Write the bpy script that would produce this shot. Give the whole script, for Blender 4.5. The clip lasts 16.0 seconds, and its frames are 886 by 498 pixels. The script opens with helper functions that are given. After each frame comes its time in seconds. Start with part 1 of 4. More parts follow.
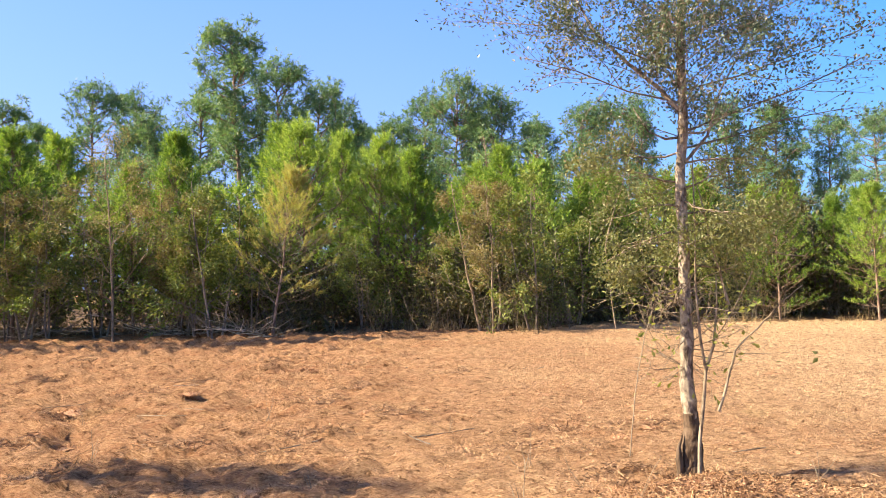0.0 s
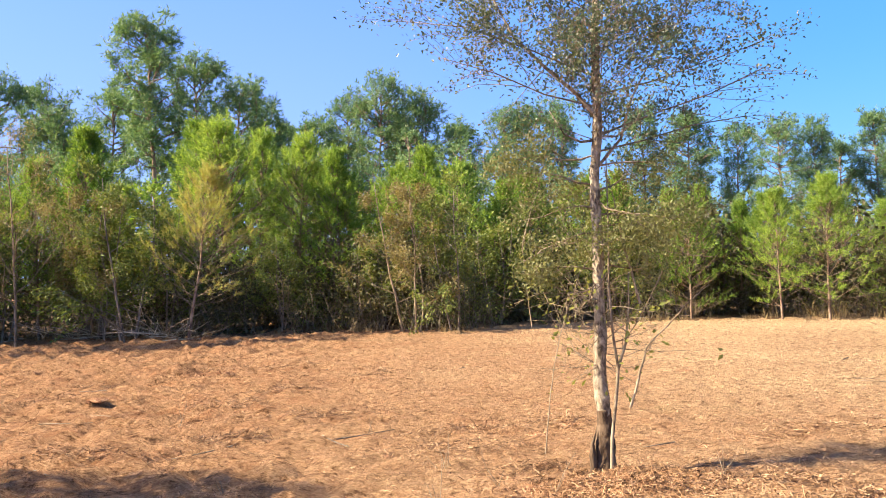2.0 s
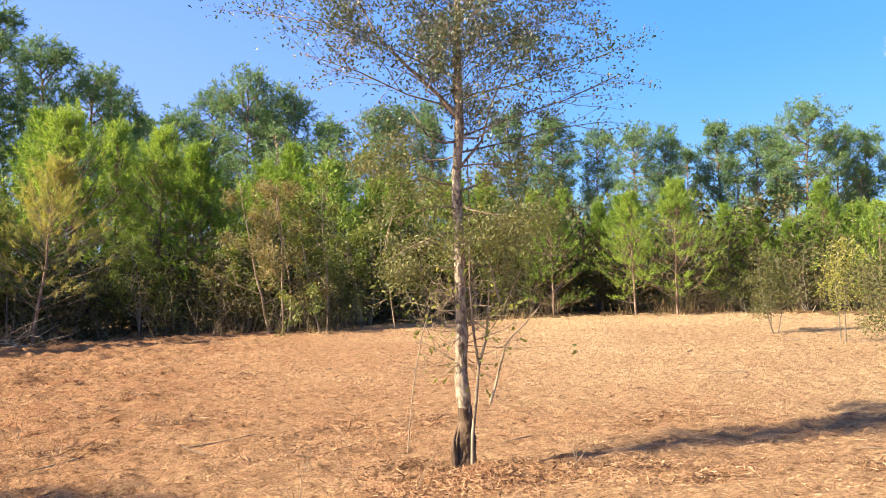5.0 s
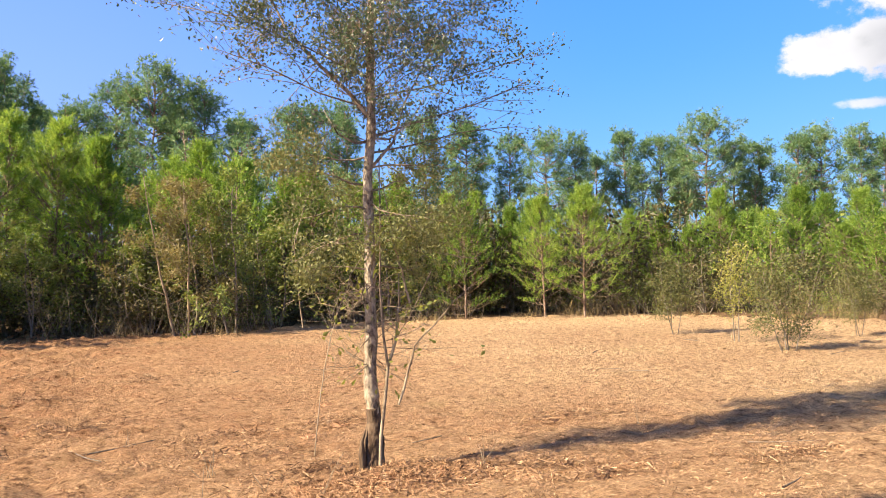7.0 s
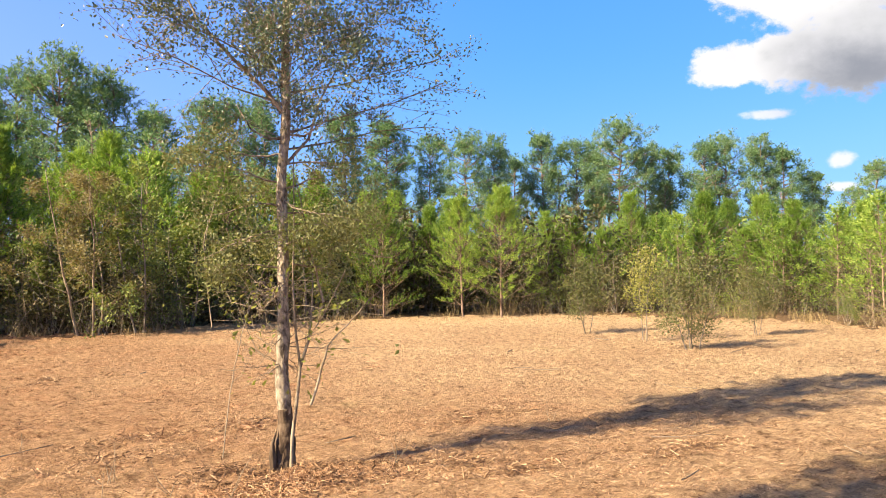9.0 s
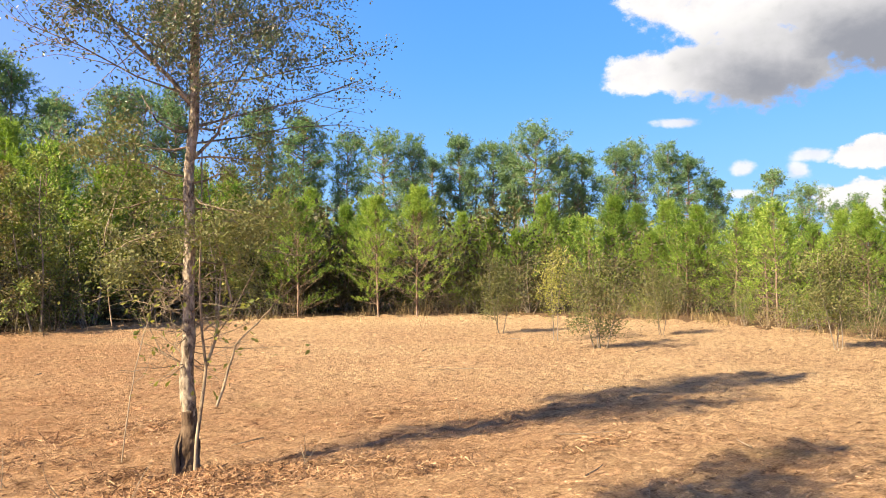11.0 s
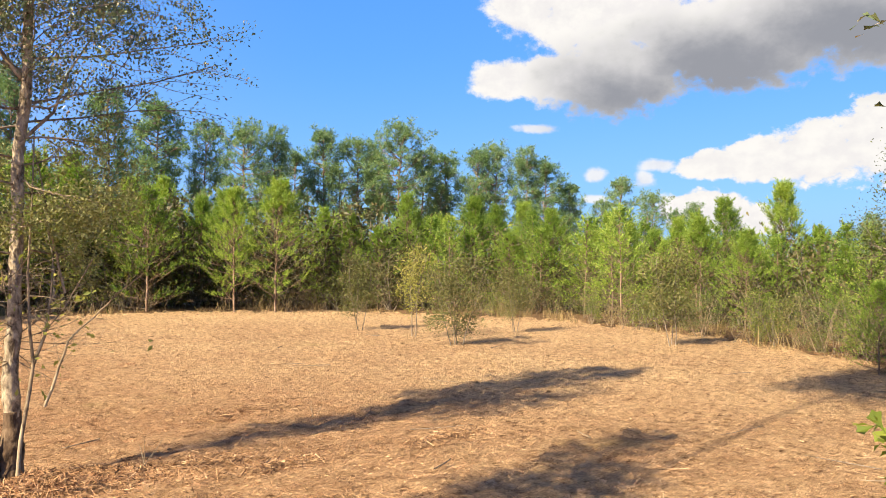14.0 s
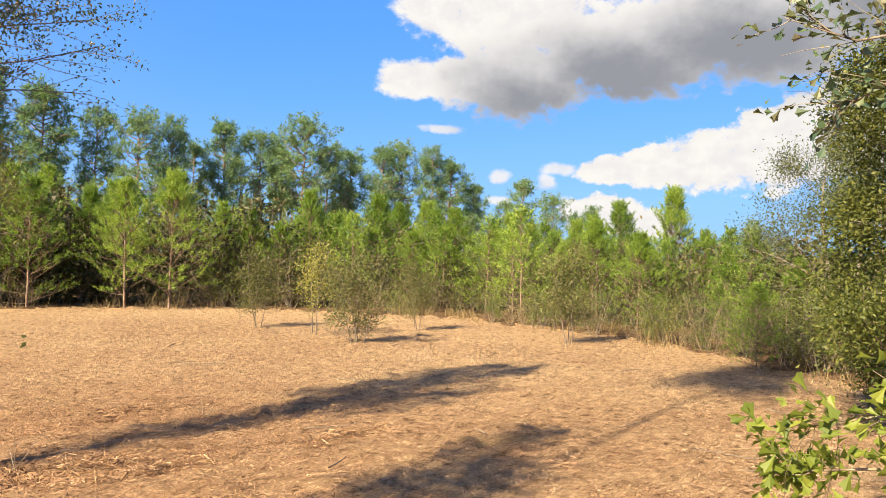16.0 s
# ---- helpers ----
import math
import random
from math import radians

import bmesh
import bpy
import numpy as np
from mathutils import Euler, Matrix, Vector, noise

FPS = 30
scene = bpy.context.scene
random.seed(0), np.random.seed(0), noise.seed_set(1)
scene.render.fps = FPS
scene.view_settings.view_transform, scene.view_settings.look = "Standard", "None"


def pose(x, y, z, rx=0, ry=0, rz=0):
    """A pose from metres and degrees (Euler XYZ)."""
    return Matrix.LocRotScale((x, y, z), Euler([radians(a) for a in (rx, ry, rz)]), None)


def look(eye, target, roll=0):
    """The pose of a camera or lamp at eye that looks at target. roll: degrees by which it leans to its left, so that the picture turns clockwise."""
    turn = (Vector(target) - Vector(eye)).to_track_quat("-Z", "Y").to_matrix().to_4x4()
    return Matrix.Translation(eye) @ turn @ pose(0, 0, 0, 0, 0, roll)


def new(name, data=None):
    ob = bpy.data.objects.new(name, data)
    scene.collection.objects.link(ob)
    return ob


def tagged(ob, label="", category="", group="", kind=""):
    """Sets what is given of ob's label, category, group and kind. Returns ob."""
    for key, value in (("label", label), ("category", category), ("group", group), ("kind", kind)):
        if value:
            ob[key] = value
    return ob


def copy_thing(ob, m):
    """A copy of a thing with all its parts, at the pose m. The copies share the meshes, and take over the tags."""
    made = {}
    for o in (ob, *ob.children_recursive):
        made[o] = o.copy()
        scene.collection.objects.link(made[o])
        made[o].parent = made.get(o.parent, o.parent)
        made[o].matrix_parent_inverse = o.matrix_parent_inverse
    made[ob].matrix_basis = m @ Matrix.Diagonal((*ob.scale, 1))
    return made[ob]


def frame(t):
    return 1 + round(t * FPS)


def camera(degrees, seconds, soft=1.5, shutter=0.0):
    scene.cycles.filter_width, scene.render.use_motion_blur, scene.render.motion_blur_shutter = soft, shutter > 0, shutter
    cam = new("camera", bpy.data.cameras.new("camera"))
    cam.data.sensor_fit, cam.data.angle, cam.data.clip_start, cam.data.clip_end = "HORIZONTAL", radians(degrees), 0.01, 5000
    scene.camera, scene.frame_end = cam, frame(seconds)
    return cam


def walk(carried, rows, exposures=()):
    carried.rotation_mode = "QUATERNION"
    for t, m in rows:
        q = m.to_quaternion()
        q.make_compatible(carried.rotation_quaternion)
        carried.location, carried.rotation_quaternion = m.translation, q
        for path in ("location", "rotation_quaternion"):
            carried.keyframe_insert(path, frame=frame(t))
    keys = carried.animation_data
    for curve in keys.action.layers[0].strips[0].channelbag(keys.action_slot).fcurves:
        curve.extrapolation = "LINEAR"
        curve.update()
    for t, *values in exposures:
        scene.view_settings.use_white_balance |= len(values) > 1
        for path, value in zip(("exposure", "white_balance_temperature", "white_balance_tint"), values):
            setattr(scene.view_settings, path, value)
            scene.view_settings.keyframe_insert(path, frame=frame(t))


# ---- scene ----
cam = camera(61.6, 16.0, soft=0.95)
PATH = [
    (0, (0.433, 0.397, 1.588), (0.397, 2.395, 1.679), -1.7),
    (0.5, (0.443, 0.403, 1.584), (0.46, 2.4, 1.676), -1.7),
    (1, (0.457, 0.416, 1.587), (0.535, 2.412, 1.679), -1.6),
    (1.5, (0.469, 0.416, 1.583), (0.591, 2.411, 1.672), -1.7),
    (2, (0.482, 0.421, 1.579), (0.649, 2.412, 1.667), -1.8),
    (2.5, (0.492, 0.429, 1.579), (0.707, 2.416, 1.664), -1.8),
    (3, (0.505, 0.434, 1.575), (0.777, 2.413, 1.659), -1.9),
    (3.5, (0.513, 0.43, 1.579), (0.841, 2.402, 1.663), -2.0),
    (4, (0.532, 0.434, 1.577), (0.921, 2.394, 1.658), -2.1),
    (6.5, (0.577, 0.425, 1.571), (1.247, 2.308, 1.645), -1.8),
    (7, (0.587, 0.423, 1.568), (1.312, 2.286, 1.641), -1.7),
    (7.5, (0.596, 0.424, 1.568), (1.371, 2.267, 1.637), -1.6),
    (8, (0.604, 0.42, 1.567), (1.424, 2.243, 1.637), -1.5),
    (8.5, (0.613, 0.41, 1.564), (1.484, 2.209, 1.633), -1.4),
    (11, (0.654, 0.382, 1.563), (1.766, 2.044, 1.625), -0.7),
    (11.5, (0.661, 0.374, 1.563), (1.824, 2.0, 1.626), -0.6),
    (12, (0.666, 0.364, 1.563), (1.877, 1.954, 1.627), -0.5),
    (12.5, (0.672, 0.358, 1.561), (1.932, 1.91, 1.624), -0.2),
    (13, (0.681, 0.355, 1.559), (1.987, 1.868, 1.618), 0.1),
    (13.5, (0.692, 0.35, 1.558), (2.044, 1.823, 1.61), 0.2),
    (14, (0.701, 0.339, 1.555), (2.097, 1.771, 1.608), 0.4),
    (14.5, (0.719, 0.333, 1.551), (2.157, 1.721, 1.605), 0.6),
    (15, (0.741, 0.345, 1.545), (2.229, 1.68, 1.6), 0.9),
    (15.5, (0.746, 0.333, 1.541), (2.272, 1.624, 1.594), 1.1),
    (16, (0.764, 0.338, 1.535), (2.331, 1.58, 1.588), 1.2),
]
walk(cam, [(t, look(eye, target, roll)) for t, eye, target, roll in PATH], exposures=[(0, 1.88, 6320, 11), (4, 1.85, 6350, 11), (7, 1.71, 6420, 11), (7.5, 1.75, 6450, 10.5), (11, 1.66, 6650, 9), (16, 1.52, 6750, 8.5)])

# ---- world, sun ----
SUN_FROM = Vector((-1.0, -0.04, 0.76)).normalized()
sun = new("sun", bpy.data.lights.new("sun", "SUN"))
sun.data.energy, sun.data.angle, sun.data.color = 5.2, radians(0.6), (1.0, 0.832, 0.575)
sun.matrix_world = look(SUN_FROM * 50, (0, 0, 0))


class Net:
    """A node tree with short calls."""

    def __init__(self, tree):
        self.tree = tree
        tree.nodes.clear()

    def node(self, kind, **sets):
        n = self.tree.nodes.new(kind)
        for key, value in sets.items():
            setattr(n, key, value)
        return n

    def plug(self, socket, value):
        if isinstance(value, bpy.types.NodeSocket):
            self.tree.links.new(value, socket)
        else:
            socket.default_value = value

    def math(self, op, a, b=0.0, c=0.0, clamp=False):
        n = self.node("ShaderNodeMath", operation=op, use_clamp=clamp)
        for socket, value in zip(n.inputs, (a, b, c)):
            self.plug(socket, value)
        return n.outputs[0]

    def span(self, value, lo, hi, to_lo=0.0, to_hi=1.0, smooth=True):
        n = self.node("ShaderNodeMapRange", interpolation_type="SMOOTHSTEP" if smooth else "LINEAR")
        for socket, v in zip(n.inputs, (value, lo, hi, to_lo, to_hi)):
            self.plug(socket, v)
        return n.outputs[0]

    def mix(self, factor, a, b, blend="MIX"):
        n = self.node("ShaderNodeMix", data_type="RGBA", blend_type=blend)
        self.plug(n.inputs[0], factor)
        self.plug(n.inputs[6], a)
        self.plug(n.inputs[7], b)
        return n.outputs[2]

    def noise(self, vector, scale, detail=4.0, rough=0.55, distortion=0.0):
        n = self.node("ShaderNodeTexNoise")
        if vector is not None:
            self.plug(n.inputs["Vector"], vector)
        n.inputs["Scale"].default_value = scale
        n.inputs["Detail"].default_value = detail
        n.inputs["Roughness"].default_value = rough
        n.inputs["Distortion"].default_value = distortion
        return n.outputs[0]

    def ramp(self, value, stops):
        n = self.node("ShaderNodeValToRGB")
        band = n.color_ramp
        while len(band.elements) < len(stops):
            band.elements.new(0.5)
        for e, (at, colour) in zip(band.elements, stops):
            e.position, e.color = at, (*colour, 1)
        self.plug(n.inputs[0], value)
        return n.outputs[0]

    def scaled(self, vector, scale, turn=(0, 0, 0)):
        n = self.node("ShaderNodeMapping")
        self.plug(n.inputs[0], vector)
        n.inputs["Rotation"].default_value = turn
        n.inputs["Scale"].default_value = scale
        return n.outputs[0]


def build_world():
    w = bpy.data.worlds.new("sky")
    scene.world = w
    w.use_nodes = True
    k = Net(w.node_tree)
    sky = k.node("ShaderNodeTexSky", sky_type="NISHITA", sun_disc=False)
    sky.sun_elevation = math.asin(SUN_FROM.z)
    sky.sun_rotation = math.atan2(SUN_FROM.x, SUN_FROM.y)
    sky.air_density, sky.dust_density, sky.ozone_density, sky.altitude = 1.0, 2.6, 2.6, 100
    blue = k.node("ShaderNodeBackground")
    blue.inputs[1].default_value = 0.085
    # cumulus clouds, laid out by bearing and elevation in degrees
    way = k.node("ShaderNodeTexCoord").outputs["Generated"]
    split = k.node("ShaderNodeSeparateXYZ")
    k.plug(split.inputs[0], way)
    x, y, z = split.outputs
    az = k.math("MULTIPLY", k.math("ARCTAN2", x, y), 57.2958)
    el = k.math("MULTIPLY", k.math("ARCSINE", z), 57.2958)
    azure = k.ramp(k.math("DIVIDE", el, 60.0, clamp=True), [(0.0, (0.32, 0.61, 1.0)), (0.12, (0.225, 0.51, 1.0)), (0.35, (0.145, 0.405, 0.98)), (0.6, (0.13, 0.26, 0.55)), (1.0, (0.11, 0.19, 0.38))])
    azure = k.mix(k.span(az, 38.0, -10.0), k.mix(1.0, azure, k.mix(k.span(el, 1.0, 17.0), (0.78, 0.88, 0.92, 1), (0.37, 0.73, 0.90, 1)), "MULTIPLY"), k.mix(1.0, azure, (1.2, 0.84, 1.0, 1), "MULTIPLY"))
    azure = k.mix(1.0, azure, (5.0, 5.0, 5.0, 1), "MULTIPLY")
    k.plug(blue.inputs[0], k.mix(0.75, k.mix(1.0, sky.outputs[0], (0.83, 0.92, 1.12, 1), "MULTIPLY"), azure))
    flat = k.node("ShaderNodeCombineXYZ")
    k.plug(flat.inputs[0], az)
    k.plug(flat.inputs[1], k.math("MULTIPLY", el, 1.3))
    soft_n = k.noise(flat.outputs[0], 0.16, 3.0, 0.5)
    puff_n = k.noise(flat.outputs[0], 0.5, 9.0, 0.62)

    def bank(ellipses):
        total = None
        for a0, e0, ra, re in ellipses:
            da = k.math("DIVIDE", k.math("SUBTRACT", az, a0), ra)
            de = k.math("DIVIDE", k.math("SUBTRACT", el, e0), re)
            d = k.math("SUBTRACT", 1.0, k.math("SQRT", k.math("ADD", k.math("MULTIPLY", da, da), k.math("MULTIPLY", de, de))))
            total = d if total is None else k.math("SMOOTH_MAX", total, d, 0.12)
        return total

    def ragged(value, low, high):
        value = k.math("ADD", value, k.math("MULTIPLY", k.math("SUBTRACT", soft_n, 0.5), low))
        return k.math("ADD", value, k.math("MULTIPLY", k.math("SUBTRACT", puff_n, 0.5), high))

    big = ragged(bank([(50.6, 19.9, 3.2, 2.7), (57, 19, 7, 4), (49.0, 14.3, 3.0, 1.6), (52.6, 14.2, 3.2, 2.1), (57.5, 14.4, 5.5, 3.3), (66, 16.6, 9, 3.9), (76, 17.6, 9, 4.7), (86, 19.5, 10, 5.5), (98, 24, 16, 8)]), 0.25, 1.25)
    low = ragged(bank([(64.5, 7.7, 3, 1.1), (67.5, 7.9, 3.2, 1.7), (71, 8.1, 3.6, 2.3), (75.5, 8.9, 4, 3.2), (80, 10, 5, 4), (63.8, 4.4, 3.3, 1.6), (67, 3.5, 2.5, 1.3), (88, 10, 8, 5), (99, 12, 10, 6)]), 0.2, 1.5)
    bits = ragged(bank([(55.9, 7.1, 1.0, 0.7), (60.4, 7.8, 1.7, 0.6), (59.4, 6.7, 1.0, 0.75), (51.2, 10.7, 2.0, 0.45), (55.8, 5.3, 1.2, 0.4), (-32.5, 20.2, 1.6, 1.0)]), 0.3, 1.8)
    cover = k.math("MAXIMUM", k.math("MAXIMUM", k.span(big, -0.07, 0.26), k.span(low, -0.03, 0.2)), k.math("MULTIPLY", k.span(bits, 0.0, 0.6), 0.85))
    shade = k.span(ragged(bank([(58.5, 12.8, 5.5, 2.6), (65, 14.4, 8, 2.9), (74, 15.8, 9, 3.2), (84, 18, 8, 4)]), 1.2, 0.9), -0.75, 0.8)
    body = k.mix(k.span(puff_n, 0.35, 0.65), (0.90, 0.88, 0.90, 1), (1.0, 0.98, 0.97, 1))
    colour = k.mix(shade, body, (0.33, 0.345, 0.40, 1))
    cloud = k.node("ShaderNodeBackground")
    k.plug(cloud.inputs[0], colour)
    cloud.inputs[1].default_value = 0.34
    join = k.node("ShaderNodeMixShader")
    k.plug(join.inputs[0], cover)
    k.plug(join.inputs[1], blue.outputs[0])
    k.plug(join.inputs[2], cloud.outputs[0])
    k.plug(k.node("ShaderNodeOutputWorld").inputs[0], join.outputs[0])


build_world()


# ---- materials ----
def foliage(name, stops, through_share=0.35, rough=0.5, gloss=0.35):
    """Leaf or needle: colour by leaf, and a drift from plant to plant."""
    m = bpy.data.materials.new(name)
    m.use_nodes = True
    k = Net(m.node_tree)
    leaf = k.node("ShaderNodeNewGeometry").outputs["Random Per Island"]
    plant = k.node("ShaderNodeObjectInfo").outputs["Random"]
    place = k.node("ShaderNodeTexCoord").outputs["Object"]
    patch = k.noise(place, 1.3, 2.0)
    value = k.math("ADD", k.math("MULTIPLY", leaf, 0.55), k.math("MULTIPLY", patch, 0.45))
    value = k.math("ADD", value, k.math("MULTIPLY", k.math("SUBTRACT", plant, 0.5), 0.22), clamp=True)
    colour = k.ramp(value, stops)
    p = k.node("ShaderNodeBsdfPrincipled")
    k.plug(p.inputs["Base Color"], colour)
    p.inputs["Roughness"].default_value = rough
    p.inputs["Specular IOR Level"].default_value = gloss
    t = k.node("ShaderNodeBsdfTranslucent")
    k.plug(t.inputs[0], k.mix(1.0, colour, (1.25, 1.25, 0.7, 1), "MULTIPLY"))
    mix = k.node("ShaderNodeMixShader")
    mix.inputs[0].default_value = through_share
    k.plug(mix.inputs[1], p.outputs[0])
    k.plug(mix.inputs[2], t.outputs[0])
    k.plug(k.node("ShaderNodeOutputMaterial").inputs[0], mix.outputs[0])
    return m


def bark(name, dark, mid, light, scale=9.0, stretch=0.25, relief=0.6):
    m = bpy.data.materials.new(name)
    m.use_nodes = True
    k = Net(m.node_tree)
    at = k.node("ShaderNodeTexCoord").outputs["Object"]
    long = k.scaled(at, (1, 1, stretch))
    grain = k.noise(long, scale, 6.0, 0.65, 0.6)
    blot = k.noise(at, scale * 0.35, 3.0, 0.6)
    lichen = k.noise(at, scale * 1.6, 4.0, 0.7)
    colour = k.ramp(grain, [(0.36, dark), (0.5, mid), (0.66, light)])
    colour = k.mix(k.span(blot, 0.45, 0.7, 0, 0.55), colour, (*light, 1))
    colour = k.mix(k.span(lichen, 0.6, 0.72, 0, 0.45), colour, (*[min(1, c * 1.3) for c in light], 1))
    p = k.node("ShaderNodeBsdfPrincipled")
    k.plug(p.inputs["Base Color"], colour)
    p.inputs["Roughness"].default_value = 0.9
    p.inputs["Specular IOR Level"].default_value = 0.15
    b = k.node("ShaderNodeBump")
    b.inputs["Strength"].default_value, b.inputs["Distance"].default_value = relief, 0.02
    k.plug(b.inputs["Height"], grain)
    k.plug(p.inputs["Normal"], b.outputs[0])
    k.plug(k.node("ShaderNodeOutputMaterial").inputs[0], p.outputs[0])
    return m


def mulch_ground(name):
    """Shredded wood and pine straw over red soil."""
    m = bpy.data.materials.new(name)
    m.use_nodes = True
    k = Net(m.node_tree)
    at = k.node("ShaderNodeTexCoord").outputs["Object"]
    wide = k.noise(at, 0.22, 4.0, 0.6)
    mid = k.noise(at, 1.7, 5.0, 0.65)
    fibre = None
    for turn, scale in ((0.5, 16), (1.7, 21), (2.6, 13)):
        f = k.noise(k.scaled(at, (1, 7, 1), (0, 0, turn)), scale * 0.62, 4.0, 0.7, 1.0)
        fibre = f if fibre is None else k.math("MAXIMUM", fibre, f)
    speck = k.noise(at, 38.0, 3.0, 0.7)
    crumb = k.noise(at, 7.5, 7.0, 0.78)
    straw = k.ramp(k.math("ADD", k.math("MULTIPLY", fibre, 0.75), k.math("MULTIPLY", speck, 0.25)),
                   [(0.45, (0.20, 0.115, 0.062)), (0.52, (0.49, 0.32, 0.185)), (0.59, (0.71, 0.51, 0.31)), (0.68, (0.85, 0.67, 0.45))])
    split = k.node("ShaderNodeSeparateXYZ")
    k.plug(split.inputs[0], at)
    west = k.span(k.math("ADD", split.outputs[0], k.math("MULTIPLY", wide, 12.0)), 1.0, 19.0, 1.0, 0.3)
    red = k.mix(k.math("MULTIPLY", k.span(mid, 0.4, 0.68, 0, 0.55), west), straw, (0.40, 0.205, 0.11, 1))
    pale = k.mix(k.math("MULTIPLY", k.span(wide, 0.36, 0.66, 0.1, 0.5), k.math("SUBTRACT", 1.3, west)), red, (0.74, 0.535, 0.315, 1))
    green = k.mix(k.span(k.noise(at, 0.35, 3.0), 0.62, 0.75, 0, 0.35), pale, (0.30, 0.27, 0.1, 1))
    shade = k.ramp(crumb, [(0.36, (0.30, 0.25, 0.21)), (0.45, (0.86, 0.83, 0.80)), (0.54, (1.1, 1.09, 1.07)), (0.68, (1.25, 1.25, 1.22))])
    p = k.node("ShaderNodeBsdfPrincipled")
    earth = k.mix(1.0, green, k.mix(k.math("MULTIPLY", k.math("SUBTRACT", west, 0.3), 1.4), (1, 1, 1, 1), (0.82, 0.69, 0.625, 1)), "MULTIPLY")
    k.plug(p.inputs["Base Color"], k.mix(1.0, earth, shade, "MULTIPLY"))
    p.inputs["Roughness"].default_value = 0.95
    p.inputs["Specular IOR Level"].default_value = 0.1
    b = k.node("ShaderNodeBump")
    b.inputs["Strength"].default_value, b.inputs["Distance"].default_value = 1.0, 0.12
    k.plug(b.inputs["Height"], k.math("ADD", k.math("ADD", fibre, k.math("MULTIPLY", crumb, 1.2)), k.math("MULTIPLY", mid, 0.6)))
    k.plug(p.inputs["Normal"], b.outputs[0])
    k.plug(k.node("ShaderNodeOutputMaterial").inputs[0], p.outputs[0])
    return m


def dry(name, stops, rough=0.8, red_west=False):
    """Dead wood, straw and stems, coloured piece by piece."""
    m = bpy.data.materials.new(name)
    m.use_nodes = True
    k = Net(m.node_tree)
    piece = k.node("ShaderNodeNewGeometry").outputs["Random Per Island"]
    at = k.node("ShaderNodeTexCoord").outputs["Object"]
    value = k.math("ADD", k.math("MULTIPLY", piece, 0.75), k.math("MULTIPLY", k.noise(at, 6.0, 4.0, 0.7), 0.25))
    colour = k.ramp(value, stops)
    if red_west:
        # the west half of the clearing was torn up more, so its straw is redder with soil
        split = k.node("ShaderNodeSeparateXYZ")
        k.plug(split.inputs[0], at)
        stain = k.span(k.math("ADD", split.outputs[0], k.math("MULTIPLY", k.noise(at, 0.22, 4.0, 0.6), 12.0)), 1.0, 19.0, 1.0, 0.0)
        colour = k.mix(1.0, colour, k.mix(stain, (1, 1, 1, 1), (0.86, 0.73, 0.665, 1)), "MULTIPLY")
        # darker and lighter mottled patches
        patch = k.ramp(k.noise(at, 1.9, 5.0, 0.68, 0.4), [(0.38, (0.40, 0.36, 0.33)), (0.5, (0.90, 0.88, 0.87)), (0.64, (1.1, 1.09, 1.08))])
        colour = k.mix(1.0, colour, patch, "MULTIPLY")
    p = k.node("ShaderNodeBsdfPrincipled")
    k.plug(p.inputs["Base Color"], colour)
    p.inputs["Roughness"].default_value = rough
    p.inputs["Specular IOR Level"].default_value = 0.2
    k.plug(k.node("ShaderNodeOutputMaterial").inputs[0], p.outputs[0])
    return m


NEEDLE = foliage("young pine needles", [(0.15, (0.045, 0.095, 0.016)), (0.45, (0.16, 0.27, 0.042)), (0.75, (0.33, 0.43, 0.08)), (1.0, (0.50, 0.53, 0.16))], 0.42)
NEEDLE_TALL = foliage("old pine needles", [(0.1, (0.055, 0.12, 0.055)), (0.5, (0.145, 0.245, 0.105)), (1.0, (0.32, 0.39, 0.165))], 0.32)
NEEDLE_DEAD = foliage("browning pine needles", [(0.1, (0.36, 0.20, 0.08)), (0.4, (0.40, 0.31, 0.11)), (0.7, (0.36, 0.38, 0.10)), (1.0, (0.34, 0.42, 0.10))])
LEAF_OAK = foliage("dark oak leaves", [(0.1, (0.03, 0.065, 0.045)), (0.42, (0.075, 0.12, 0.058)), (0.66, (0.15, 0.175, 0.085)), (0.84, (0.25, 0.19, 0.165)), (1.0, (0.36, 0.27, 0.25))], 0.2, 0.42, 0.6)
LEAF_OLIVE = foliage("olive oak leaves", [(0.1, (0.075, 0.095, 0.028)), (0.5, (0.17, 0.18, 0.06)), (1.0, (0.34, 0.325, 0.135))], 0.28, 0.5, 0.4)
LEAF_GREEN = foliage("green shrub leaves", [(0.1, (0.055, 0.09, 0.02)), (0.5, (0.15, 0.195, 0.042)), (1.0, (0.33, 0.335, 0.09))], 0.32)
LEAF_YELLOW = foliage("yellow green leaves", [(0.1, (0.13, 0.155, 0.035)), (0.5, (0.26, 0.265, 0.065)), (1.0, (0.42, 0.385, 0.12))], 0.4)
LEAF_BROWN = foliage("faded brown leaves", [(0.1, (0.11, 0.095, 0.038)), (0.5, (0.235, 0.195, 0.085)), (1.0, (0.37, 0.315, 0.16))])
LEAF_SAPLING = foliage("dull olive sapling leaves", [(0.1, (0.05, 0.062, 0.02)), (0.5, (0.125, 0.128, 0.042)), (1.0, (0.27, 0.24, 0.10))], 0.22)
LEAF_LIME = foliage("lime oak leaves", [(0.1, (0.09, 0.13, 0.02)), (0.5, (0.20, 0.25, 0.04)), (1.0, (0.42, 0.42, 0.09))], 0.45)
